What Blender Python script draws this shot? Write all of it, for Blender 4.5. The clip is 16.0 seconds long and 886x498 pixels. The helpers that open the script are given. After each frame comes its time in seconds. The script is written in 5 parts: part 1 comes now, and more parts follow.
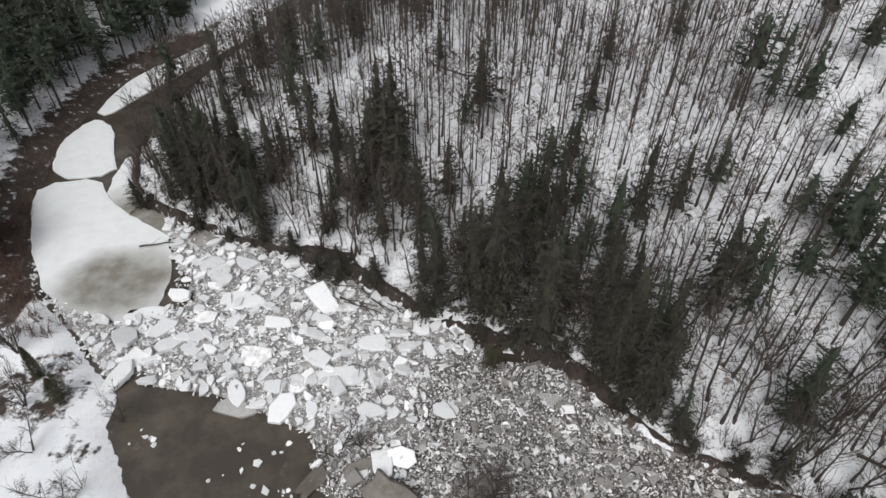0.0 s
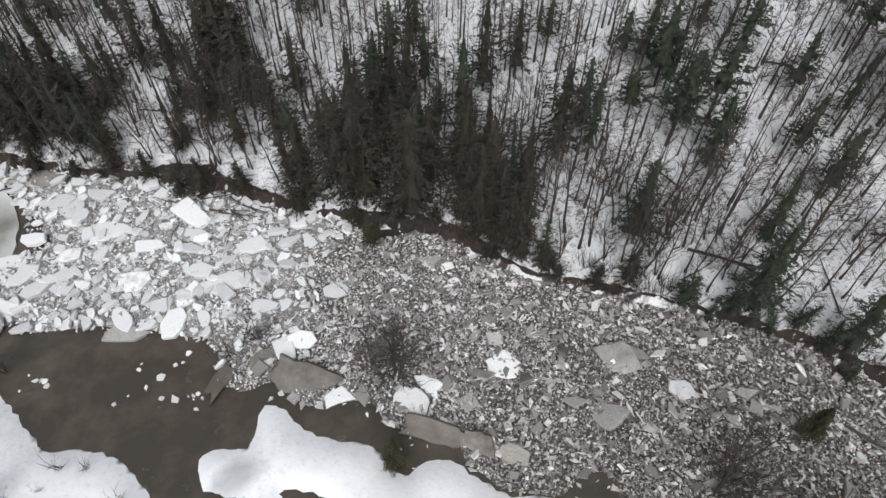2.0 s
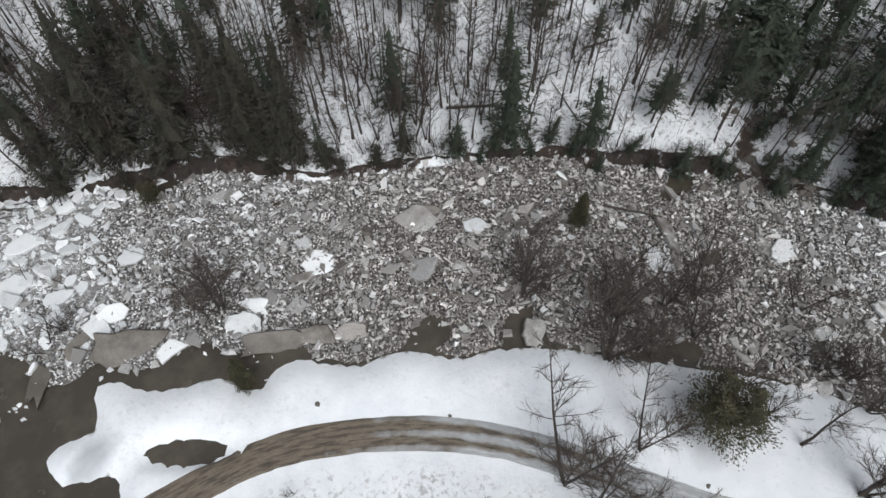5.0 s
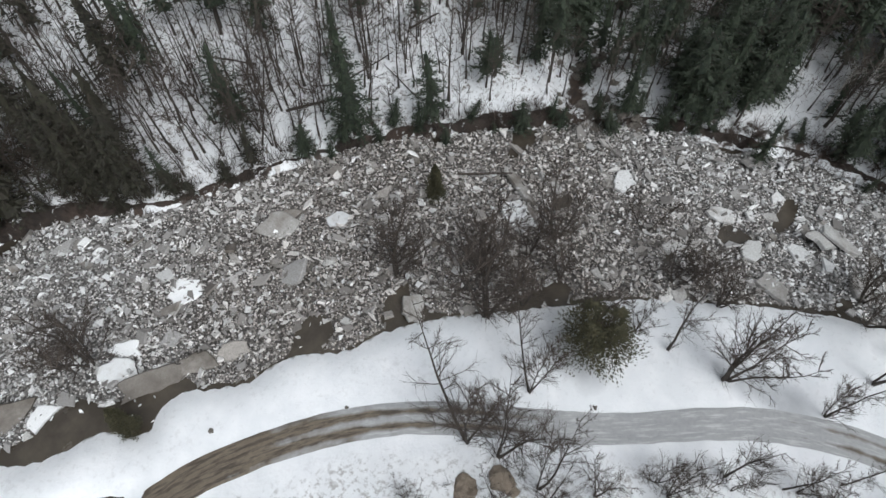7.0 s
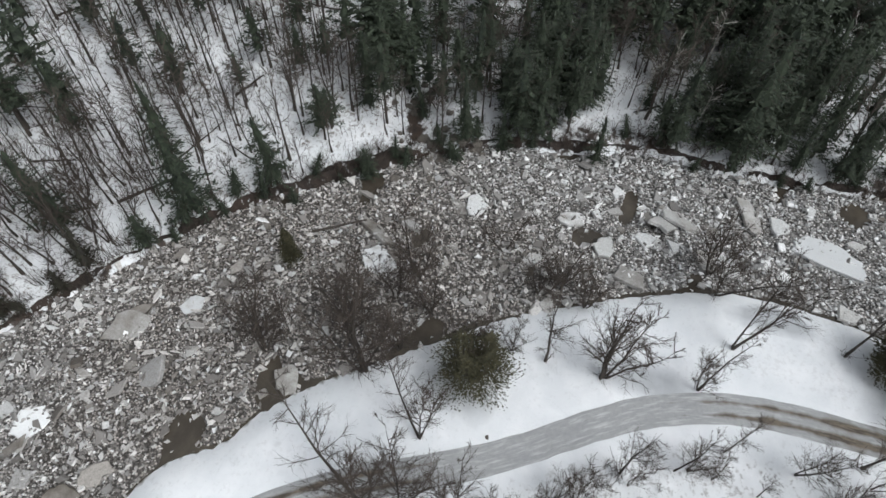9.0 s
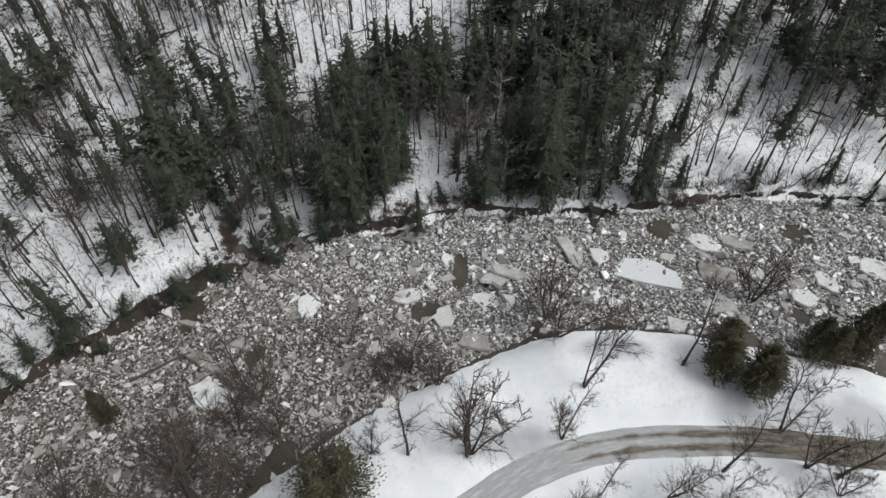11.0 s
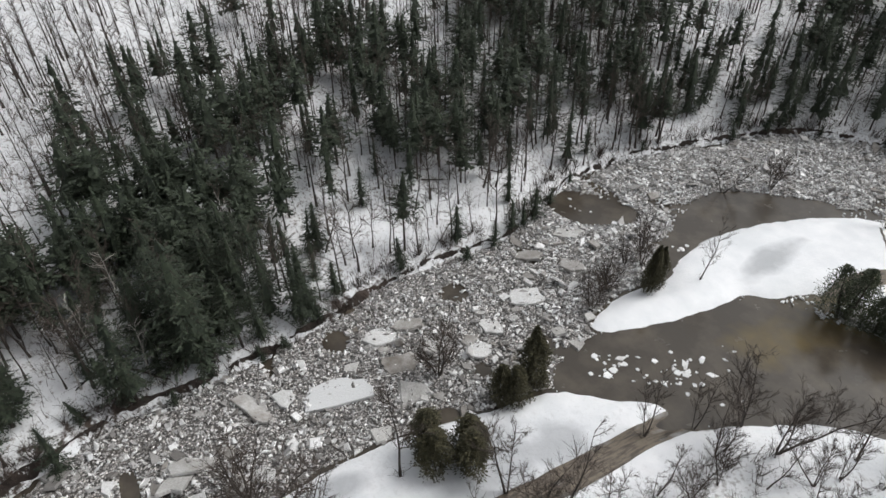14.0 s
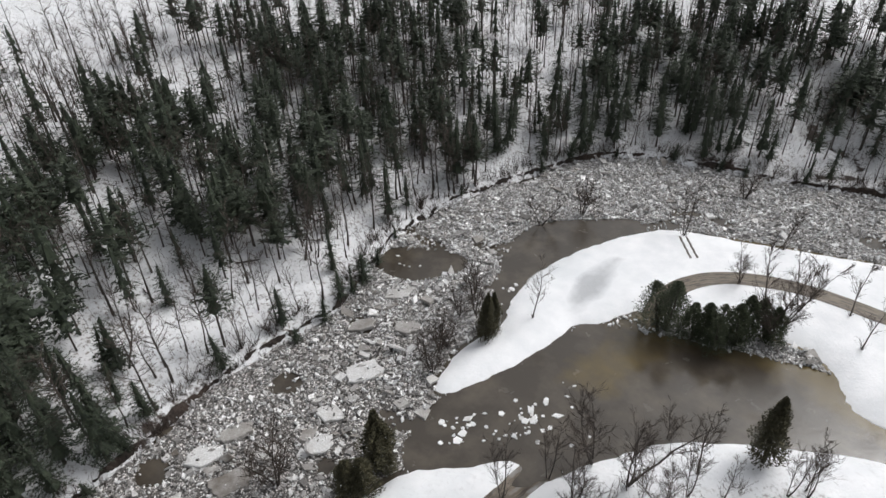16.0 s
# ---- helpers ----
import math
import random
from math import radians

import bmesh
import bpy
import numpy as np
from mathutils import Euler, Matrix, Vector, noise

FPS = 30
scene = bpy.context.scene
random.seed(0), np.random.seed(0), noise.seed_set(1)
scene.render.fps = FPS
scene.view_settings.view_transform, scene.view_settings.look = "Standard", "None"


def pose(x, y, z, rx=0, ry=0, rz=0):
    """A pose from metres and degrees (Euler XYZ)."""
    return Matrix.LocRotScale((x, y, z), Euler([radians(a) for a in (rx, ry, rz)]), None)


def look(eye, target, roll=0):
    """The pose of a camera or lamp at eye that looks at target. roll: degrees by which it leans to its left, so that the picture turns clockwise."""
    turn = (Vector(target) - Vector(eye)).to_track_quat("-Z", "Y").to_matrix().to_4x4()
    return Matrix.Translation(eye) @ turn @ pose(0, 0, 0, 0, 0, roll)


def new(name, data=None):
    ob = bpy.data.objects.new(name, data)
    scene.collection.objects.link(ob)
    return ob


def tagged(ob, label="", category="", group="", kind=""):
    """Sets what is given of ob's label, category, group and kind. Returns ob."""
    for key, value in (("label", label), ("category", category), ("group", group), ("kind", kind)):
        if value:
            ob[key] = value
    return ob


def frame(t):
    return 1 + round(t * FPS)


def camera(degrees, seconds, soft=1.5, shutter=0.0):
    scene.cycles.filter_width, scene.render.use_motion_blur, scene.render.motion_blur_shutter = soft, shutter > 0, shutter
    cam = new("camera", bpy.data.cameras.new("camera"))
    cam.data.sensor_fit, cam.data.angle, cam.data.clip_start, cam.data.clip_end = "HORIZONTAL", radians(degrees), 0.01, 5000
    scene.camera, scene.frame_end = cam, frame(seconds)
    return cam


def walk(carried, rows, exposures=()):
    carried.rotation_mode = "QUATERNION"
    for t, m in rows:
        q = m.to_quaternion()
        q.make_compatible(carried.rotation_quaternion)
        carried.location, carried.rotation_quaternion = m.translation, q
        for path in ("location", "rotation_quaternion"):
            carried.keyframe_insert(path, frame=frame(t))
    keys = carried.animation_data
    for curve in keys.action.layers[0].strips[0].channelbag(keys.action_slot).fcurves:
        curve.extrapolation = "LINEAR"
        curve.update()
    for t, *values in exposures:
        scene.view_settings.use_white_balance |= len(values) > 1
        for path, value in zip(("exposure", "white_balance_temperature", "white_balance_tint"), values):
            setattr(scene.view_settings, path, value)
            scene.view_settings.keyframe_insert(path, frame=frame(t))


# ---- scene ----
# A winter river with an ice jam, seen from a slow level flight about 65 m up.
# ---------------- camera ----------------
cam = camera(72.1, 16.0, soft=1.5)
METRES, EYE, TILT, LEAN, TURN = 56.0, 64.7, -42.0, -0.5, 0.0
ROWS = [
    (0.0, 0.0, 0.0, 0.0, 0.0, 0.0, -0.0),
    (0.5, 0.0087, -0.0167, -0.018, -0.38, -2.14, 0.39),
    (1.0, 0.0152, -0.0339, -0.0348, -3.03, -4.38, 2.7),
    (1.5, 0.0231, -0.0507, -0.0562, -7.32, -6.77, 6.54),
    (2.0, 0.0278, -0.0682, -0.0765, -11.46, -9.4, 10.05),
    (2.5, 0.0331, -0.0873, -0.0978, -15.01, -12.07, 13.03),
    (3.0, 0.0387, -0.107, -0.1175, -18.49, -14.74, 15.86),
    (3.5, 0.0428, -0.1268, -0.1363, -22.38, -16.79, 18.85),
    (4.0, 0.0461, -0.1471, -0.154, -25.87, -18.45, 21.38),
    (6.5, 0.0803, -0.2418, -0.2292, -42.94, -27.08, 31.53),
    (7.0, 0.0944, -0.2589, -0.2421, -47.36, -29.56, 33.56),
    (7.5, 0.1101, -0.2744, -0.2549, -51.68, -31.99, 35.32),
    (8.0, 0.1296, -0.2905, -0.2673, -56.02, -33.8, 36.89),
    (10.5, 0.2359, -0.3691, -0.3445, -80.34, -41.94, 42.05),
    (11.0, 0.259, -0.3907, -0.3642, -87.79, -45.53, 42.5),
    (11.5, 0.2786, -0.4128, -0.3868, -95.88, -49.45, 42.48),
    (12.0, 0.2964, -0.437, -0.4102, -103.91, -53.29, 41.89),
    (12.5, 0.3121, -0.4643, -0.4348, -111.78, -56.98, 40.79),
    (13.0, 0.3251, -0.4923, -0.4584, -118.82, -60.02, 39.29),
    (13.5, 0.3353, -0.5227, -0.4826, -125.17, -62.51, 37.52),
    (14.0, 0.3438, -0.5516, -0.506, -130.78, -64.37, 35.56),
    (14.5, 0.3489, -0.5815, -0.5306, -135.69, -65.66, 33.62),
    (15.0, 0.3535, -0.6097, -0.5553, -140.5, -66.69, 31.4),
    (15.5, 0.3568, -0.6375, -0.5802, -144.95, -67.94, 29.1),
    (16.0, 0.3626, -0.6662, -0.6048, -147.62, -69.17, 27.62),
]
EXPOSURES = [(0.0, -0.08, 6350, 10), (3.0, -0.14, 6220, 9), (8.0, -0.14, 6120, 7), (11.0, -0.04, 6300, 7), (16.0, -0.06, 6400, 10)]
walk(cam, [(t, pose(0, 0, EYE, TILT, LEAN, TURN) @ pose(METRES * x, METRES * y, METRES * z, 90 + pitch, roll, yaw)) for t, x, y, z, yaw, pitch, roll in ROWS], EXPOSURES)

# ---------------- overcast daylight ----------------
SUN_ELEV, SUN_AZ = 52.0, 200.0
world = bpy.data.worlds.new("overcast_sky")
scene.world = world
world.use_nodes = True
wn = world.node_tree
wn.nodes.clear()
sky = wn.nodes.new("ShaderNodeTexSky")
sky.sky_type = "NISHITA"
sky.sun_disc = False
sky.sun_elevation, sky.sun_rotation = radians(SUN_ELEV), radians(SUN_AZ)
sky.air_density, sky.dust_density = 1.0, 4.0
grey = wn.nodes.new("ShaderNodeHueSaturation")
grey.inputs["Saturation"].default_value = 0.14
bg = wn.nodes.new("ShaderNodeBackground")
bg.inputs["Strength"].default_value = 0.15
wout = wn.nodes.new("ShaderNodeOutputWorld")
wn.links.new(sky.outputs[0], grey.inputs["Color"])
wn.links.new(grey.outputs[0], bg.inputs["Color"])
wn.links.new(bg.outputs[0], wout.inputs["Surface"])
sun = new("sun", bpy.data.lights.new("sun", "SUN"))
sun.data.energy, sun.data.angle, sun.data.color = 1.25, radians(30), (1.0, 0.98, 0.95)
a = radians(SUN_AZ)
sun.matrix_world = look((0, 0, 300), (-100 * math.sin(a), -100 * math.cos(a), 300 - 100 * math.tan(radians(SUN_ELEV))))


# ---------------- materials ----------------
class Mat:
    """A small wrapper that wires a procedural node material."""

    def __init__(self, name, rough=0.8):
        self.m = bpy.data.materials.new(name)
        self.m.use_nodes = True
        self.t = self.m.node_tree
        self.b = self.t.nodes["Principled BSDF"]
        self.b.inputs["Roughness"].default_value = rough
        self.geo = self.t.nodes.new("ShaderNodeNewGeometry")

    def node(self, kind, **inputs):
        n = self.t.nodes.new(kind)
        for k, v in inputs.items():
            n.inputs[k.replace("_", " ")].default_value = v
        return n

    def link(self, a, b):
        self.t.links.new(a, b)

    def noise(self, scale, detail=4.0, rough=0.55, stretch=None):
        n = self.node("ShaderNodeTexNoise", Scale=scale, Detail=detail, Roughness=rough)
        if stretch:
            mp = self.node("ShaderNodeMapping", Scale=stretch)
            self.link(self.geo.outputs["Position"], mp.inputs["Vector"])
            self.link(mp.outputs[0], n.inputs["Vector"])
        else:
            self.link(self.geo.outputs["Position"], n.inputs["Vector"])
        return n.outputs["Fac"]

    def ramp(self, fac, stops):
        r = self.t.nodes.new("ShaderNodeValToRGB")
        e = r.color_ramp.elements
        while len(e) < len(stops):
            e.new(0.5)
        for el, (p, c) in zip(e, stops):
            el.position = p
            el.color = (c, c, c, 1) if isinstance(c, (int, float)) else (*c, 1)
        self.link(fac, r.inputs["Fac"])
        return r.outputs["Color"]

    def mix(self, fac, a, b, mode="MIX"):
        n = self.t.nodes.new("ShaderNodeMix")
        n.data_type, n.blend_type = "RGBA", mode
        for v, s in ((fac, 0), (a, 6), (b, 7)):
            if isinstance(v, (int, float)):
                n.inputs[s].default_value = v if s == 0 else (v, v, v, 1)
            elif isinstance(v, tuple):
                n.inputs[s].default_value = (*v, 1)
            else:
                self.link(v, n.inputs[s])
        return n.outputs[2]

    def math(self, op, a, b=0.0):
        n = self.t.nodes.new("ShaderNodeMath")
        n.operation = op
        for v, s in ((a, 0), (b, 1)):
            if isinstance(v, (int, float)):
                n.inputs[s].default_value = v
            else:
                self.link(v, n.inputs[s])
        return n.outputs[0]

    def attr(self, name):
        n = self.t.nodes.new("ShaderNodeAttribute")
        n.attribute_name = name
        return n.outputs["Fac"]

    def rand(self):
        o = self.t.nodes.new("ShaderNodeObjectInfo")
        return self.math("FRACT", self.math("ADD", o.outputs["Random"], self.geo.outputs["Random Per Island"]))

    def color(self, c):
        self.link(c, self.b.inputs["Base Color"])

    def bump(self, fac, strength, dist):
        n = self.node("ShaderNodeBump", Strength=strength, Distance=dist)
        self.link(fac, n.inputs["Height"])
        self.link(n.outputs[0], self.b.inputs["Normal"])


def mat_ground():
    k = Mat("snowy_ground", 0.7)
    fine, mid, wide = k.noise(2.2, 6, 0.65), k.noise(0.35, 5), k.noise(0.05, 4)
    snow = k.mix(k.ramp(mid, [(0.35, 0.0), (0.7, 1.0)]), (0.76, 0.77, 0.785), (0.86, 0.86, 0.87))
    snow = k.mix(k.ramp(wide, [(0.52, 0.0), (0.66, 0.30)]), snow, (0.58, 0.61, 0.63))
    # Greyer forest snow: the shade of the trees put into the colour.
    snow = k.mix(k.math("MULTIPLY", k.attr("litter_shade"), k.ramp(k.noise(0.6, 6, 0.7), [(0.3, 0.0), (0.7, 0.55)])), snow, (0.50, 0.495, 0.495))
    litter_shade = k.mix(fine, (0.07, 0.05, 0.035), (0.16, 0.12, 0.085))
    speck = k.ramp(k.math("ADD", k.noise(1.7, 7, 0.72), k.math("MULTIPLY", k.math("SUBTRACT", k.noise(0.12, 4), 0.5), 0.25)), [(0.53, 0.0), (0.64, 1.0)])
    c = k.mix(k.math("MULTIPLY", speck, k.attr("litter_shade")), snow, litter_shade)
    earth = k.mix(k.ramp(k.noise(0.8, 6, 0.7), [(0.3, 0.0), (0.75, 1.0)]), (0.018, 0.014, 0.011), (0.085, 0.055, 0.040))
    edge = k.math("ADD", k.attr("earth"), k.math("MULTIPLY", k.math("SUBTRACT", k.noise(0.6, 6, 0.7), 0.5), 1.5))
    c = k.mix(k.math("MULTIPLY", k.ramp(edge, [(0.42, 0.0), (0.58, 1.0)]), k.ramp(k.attr("earth"), [(0.02, 0.0), (0.12, 1.0)])), c, earth)
    # Grey of wet slush, and of tree shade put into the colour.
    slush = k.mix(mid, (0.34, 0.35, 0.36), (0.50, 0.51, 0.53))
    c = k.mix(k.ramp(k.math("ADD", k.attr("slush"), k.math("MULTIPLY", k.math("SUBTRACT", mid, 0.5), 0.8)), [(0.3, 0.0), (0.8, 0.9)]), c, slush)
    mud = k.mix(fine, (0.06, 0.048, 0.035), (0.12, 0.10, 0.07))
    c = k.mix(k.ramp(k.math("ADD", k.attr("wet"), k.math("MULTIPLY", k.math("SUBTRACT", mid, 0.5), 0.3)), [(0.35, 0.0), (0.65, 1.0)]), c, mud)
    k.color(c)
    k.bump(k.mix(0.5, fine, mid), 0.5, 0.25)
    return k.m


def mat_water():
    k = Mat("brown_river_water", 0.12)
    swirl = k.noise(0.16, 6, 0.62)
    c = k.mix(k.ramp(swirl, [(0.45, 0.0), (0.75, 1.0)]), (0.053, 0.044, 0.034), (0.110, 0.092, 0.071))
    silt = k.math("ADD", k.attr("silt"), k.math("MULTIPLY", k.math("SUBTRACT", k.noise(0.25, 4), 0.5), 1.0))
    k.color(k.mix(k.ramp(silt, [(0.35, 0.0), (0.95, 0.85)]), c, (0.125, 0.092, 0.036)))
    k.link(k.ramp(k.noise(0.3, 5), [(0.4, 0.10), (0.7, 0.30)]), k.b.inputs["Roughness"])
    k.bump(k.noise(1.4, 4, 0.6), 0.25, 0.06)
    return k.m


def mat_ice(name, lo, hi, dirt, amount, patch=0.9, grime=0.55):
    k = Mat(name, 0.6)
    r = k.rand()
    c = k.mix(k.ramp(r, [(0.0, 0.0), (0.35, 0.16), (0.7, 0.62), (0.9, 1.0)]), lo, hi)
    c = k.mix(k.ramp(k.noise(4.0, 6, 0.75), [(0.38, 0.0), (0.68, grime)]), c, dirt)
    d = k.ramp(k.math("ADD", k.noise(patch, 5, 0.65), k.math("MULTIPLY", k.math("SUBTRACT", k.math("FRACT", k.math("MULTIPLY", r, 7.31)), 0.5), 0.5)), [(0.5 - amount, 0.0), (0.95 - amount, 1.0)])
    c = k.mix(d, c, dirt)
    k.color(k.mix(k.attr("mud"), c, k.mix(1.0, c, (0.75, 0.715, 0.685), "MULTIPLY")))
    k.bump(k.noise(3.0, 6, 0.7), 0.5, 0.12)
    return k.m


def mat_brash():
    k = Mat("wet_brash_ice", 0.5)
    v = k.node("ShaderNodeTexVoronoi", Scale=4.2)
    k.link(k.geo.outputs["Position"], v.inputs["Vector"])
    bits = k.ramp(v.outputs["Color"], [(0.12, 0.05), (0.42, 0.14), (0.62, 0.48), (0.9, 0.92)])
    bits = k.mix(1.0, bits, (1.0, 0.955, 0.915), "MULTIPLY")
    c = k.mix(k.ramp(k.noise(0.25, 5, 0.6), [(0.5, 0.0), (0.75, 0.6)]), bits, (0.12, 0.10, 0.085))
    # Crevices between the bits: their shade is put into the colour.
    c = k.mix(k.ramp(v.outputs["Distance"], [(0.35, 0.0), (0.8, 1.0)]), c, (0.05, 0.042, 0.036))
    slush = k.mix(k.ramp(k.noise(1.3, 6, 0.7), [(0.4, 0.0), (0.62, 1.0)]), (0.30, 0.28, 0.26), (0.80, 0.80, 0.80))
    c = k.mix(k.ramp(k.math("ADD", k.attr("white"), k.math("MULTIPLY", k.math("SUBTRACT", k.noise(0.35, 5, 0.6), 0.5), 0.9)), [(0.4, 0.0), (0.75, 0.38)]), c, slush)
    c = k.mix(k.attr("mud"), c, k.mix(1.0, c, (0.66, 0.62, 0.585), "MULTIPLY"))
    k.color(c)
    k.bump(v.outputs["Distance"], 0.8, 0.2)
    return k.m


def mat_bark(name, lo, hi):
    k = Mat(name, 0.9)
    c = k.mix(k.rand(), lo, hi)
    k.color(k.mix(k.ramp(k.noise(3.0, 5, 0.7, (1, 1, 0.25)), [(0.35, 0.0), (0.7, 1.0)]), c, tuple(v * 1.25 for v in hi)))
    return k.m


def mat_needles(name, lo, hi, tip):
    k = Mat(name, 0.75)
    c = k.mix(k.rand(), lo, hi)
    k.color(k.mix(k.ramp(k.noise(1.6, 4, 0.6), [(0.45, 0.0), (0.8, 1.0)]), c, tip))
    return k.m


def mat_road():
    k = Mat("icy_gravel_road", 0.55)
    across = k.attr("across")
    fine, mid = k.noise(2.5, 6, 0.7), k.noise(0.22, 5, 0.6)
    ice = k.mix(fine, (0.26, 0.26, 0.26), (0.42, 0.42, 0.42))
    mud = k.mix(fine, (0.10, 0.078, 0.055), (0.22, 0.18, 0.135))
    track = k.ramp(k.math("ABSOLUTE", k.math("SUBTRACT", k.math("ABSOLUTE", across), 0.42)), [(0.0, 0.45), (0.32, 0.0)])
    cv = k.t.nodes.new("ShaderNodeCombineXYZ")
    k.link(k.math("MULTIPLY", across, 3.0), cv.inputs[0])
    k.link(k.math("MULTIPLY", k.attr("along"), 0.22), cv.inputs[1])
    st = k.node("ShaderNodeTexNoise", Scale=1.6, Detail=5.0, Roughness=0.65)
    k.link(cv.outputs[0], st.inputs["Vector"])
    streak = st.outputs["Fac"]
    mud = k.mix(k.ramp(streak, [(0.45, 0.0), (0.62, 1.0)]), mud, (0.055, 0.043, 0.032))
    ice = k.mix(k.ramp(streak, [(0.5, 0.0), (0.68, 0.8)]), ice, (0.55, 0.55, 0.55))
    f = k.math("ADD", k.math("ADD", k.attr("bare"), track), k.math("MULTIPLY", k.math("SUBTRACT", mid, 0.5), 1.3))
    k.color(k.mix(k.ramp(f, [(0.4, 0.0), (0.7, 1.0)]), ice, mud))
    k.bump(fine, 0.4, 0.1)
    return k.m


def mat_earth():
    k = Mat("raw_river_bank_earth", 0.85)
    c = k.mix(k.ramp(k.noise(1.1, 6, 0.7), [(0.3, 0.0), (0.75, 1.0)]), (0.014, 0.011, 0.009), (0.055, 0.038, 0.029))
    c = k.mix(k.ramp(k.noise(0.12, 3), [(0.5, 0.0), (0.62, 1.0)]), c, (0.050, 0.033, 0.025))
    k.color(k.mix(k.ramp(k.noise(0.9, 6, 0.7, (1.0, 1.0, 0.4)), [(0.60, 0.0), (0.66, 1.0)]), c, (0.70, 0.71, 0.72)))
    k.bump(k.noise(2.5, 6, 0.7), 0.8, 0.3)
    return k.m


GROUND, WATER, ROAD, EARTH = mat_ground(), mat_water(), mat_road(), mat_earth()
ICE = mat_ice("dirty_river_ice", (0.17, 0.160, 0.150), (0.98, 0.975, 0.97), (0.17, 0.150, 0.135), -0.18, 0.9, 0.4)
ICE_CLEAN = mat_ice("white_sheet_ice", (0.62, 0.625, 0.63), (0.90, 0.90, 0.90), (0.40, 0.37, 0.34), -0.16, 0.9, 0.18)
ICE_GREY = mat_ice("grey_slab_ice", (0.40, 0.39, 0.38), (0.64, 0.63, 0.61), (0.15, 0.13, 0.11), 0.10, 0.4)
ICE_PALE = mat_ice("pale_slab_ice", (0.55, 0.55, 0.54), (0.74, 0.74, 0.74), (0.24, 0.215, 0.19), 0.02, 0.4)
ICE_MUDDY = mat_ice("muddy_block_ice", (0.20, 0.18, 0.16), (0.38, 0.35, 0.32), (0.09, 0.075, 0.06), 0.06, 0.4)
ICE_BED = mat_brash()
BARK = mat_bark("grey_brown_bark", (0.020, 0.016, 0.013), (0.058, 0.047, 0.039))
TWIG = mat_bark("fine_brown_twigs", (0.034, 0.026, 0.021), (0.070, 0.055, 0.045))
PALE_BARK = mat_bark("pale_birch_bark", (0.22, 0.20, 0.18), (0.38, 0.36, 0.33))
# NEEDLE's tip tone is lifted to stand in for aerial haze on far trees.
NEEDLE = mat_needles("dark_conifer_needles", (0.013, 0.020, 0.012), (0.030, 0.041, 0.023), (0.056, 0.072, 0.040))
PINE = mat_needles("soft_green_pine_needles", (0.015, 0.021, 0.012), (0.031, 0.042, 0.024), (0.058, 0.074, 0.042))
HEMLOCK = mat_needles("brownish_hemlock_needles", (0.016, 0.014, 0.010), (0.032, 0.027, 0.017), (0.042, 0.046, 0.024))
CEDAR = mat_needles("olive_cedar_foliage", (0.030, 0.029, 0.014), (0.064, 0.058, 0.028), (0.108, 0.096, 0.048))
YOUNG_PINE = mat_needles("green_pine_needles", (0.028, 0.036, 0.018), (0.056, 0.068, 0.034), (0.092, 0.108, 0.056))
BRUSH = mat_bark("reddish_brush_twigs", (0.060, 0.034, 0.026), (0.105, 0.062, 0.046))
STONE = mat_bark("dark_wet_stone", (0.07, 0.06, 0.05), (0.13, 0.115, 0.10))
MOUND = mat_bark("brown_earthy_rock", (0.14, 0.11, 0.085), (0.22, 0.18, 0.14))
OAK = mat_bark("brown_oak_twigs", (0.026, 0.019, 0.015), (0.055, 0.040, 0.031))


# ---------------- geometry helpers ----------------
def raw_mesh(name, V, F, mats, mat_index=None, smooth=False, attrs=None):
    """A mesh from arrays: V (n, 3), F (m, 3 or 4)."""
    V, F = np.asarray(V, np.float32), np.asarray(F, np.int32)
    me = bpy.data.meshes.new(name)
    n, k = F.shape
    me.vertices.add(len(V))
    me.vertices.foreach_set("co", V.ravel())
    me.loops.add(n * k)
    me.loops.foreach_set("vertex_index", F.ravel())
    me.polygons.add(n)
    me.polygons.foreach_set("loop_start", np.arange(n, dtype=np.int32) * k)
    if mat_index is not None:
        me.polygons.foreach_set("material_index", np.asarray(mat_index, np.int32))
    me.polygons.foreach_set("use_smooth", np.full(n, smooth))
    for key, values in (attrs or {}).items():
        me.attributes.new(key, "FLOAT", "POINT").data.foreach_set("value", np.asarray(values, np.float32))
    for m in mats if isinstance(mats, (list, tuple)) else [mats]:
        me.materials.append(m)
    me.update(calc_edges=True)
    return me


def part(name, mesh, parent, label=""):
    ob = new(name, mesh)
    ob.parent = parent
    return tagged(ob, label) if label else ob


def hash2(ix, iy, seed):
    h = np.sin(ix * 127.1 + iy * 311.7 + seed * 74.7) * 43758.5453
    return h - np.floor(h)


def vnoise(x, y, seed=0):
    ix, iy = np.floor(x), np.floor(y)
    fx, fy = x - ix, y - iy
    fx, fy = fx * fx * (3 - 2 * fx), fy * fy * (3 - 2 * fy)
    return (hash2(ix, iy, seed) * (1 - fx) + hash2(ix + 1, iy, seed) * fx) * (1 - fy) + (hash2(ix, iy + 1, seed) * (1 - fx) + hash2(ix + 1, iy + 1, seed) * fx) * fy


def fbm(x, y, seed=0, octaves=4):
    s, amp, tot = 0, 1.0, 0
    for o in range(octaves):
        s, tot = s + amp * vnoise(x * 2**o, y * 2**o, seed + o), tot + amp
        amp *= 0.5
    return s / tot - 0.5


def smooth(a, b, x):
    t = np.clip((x - a) / (b - a), 0, 1)
    return t * t * (3 - 2 * t)


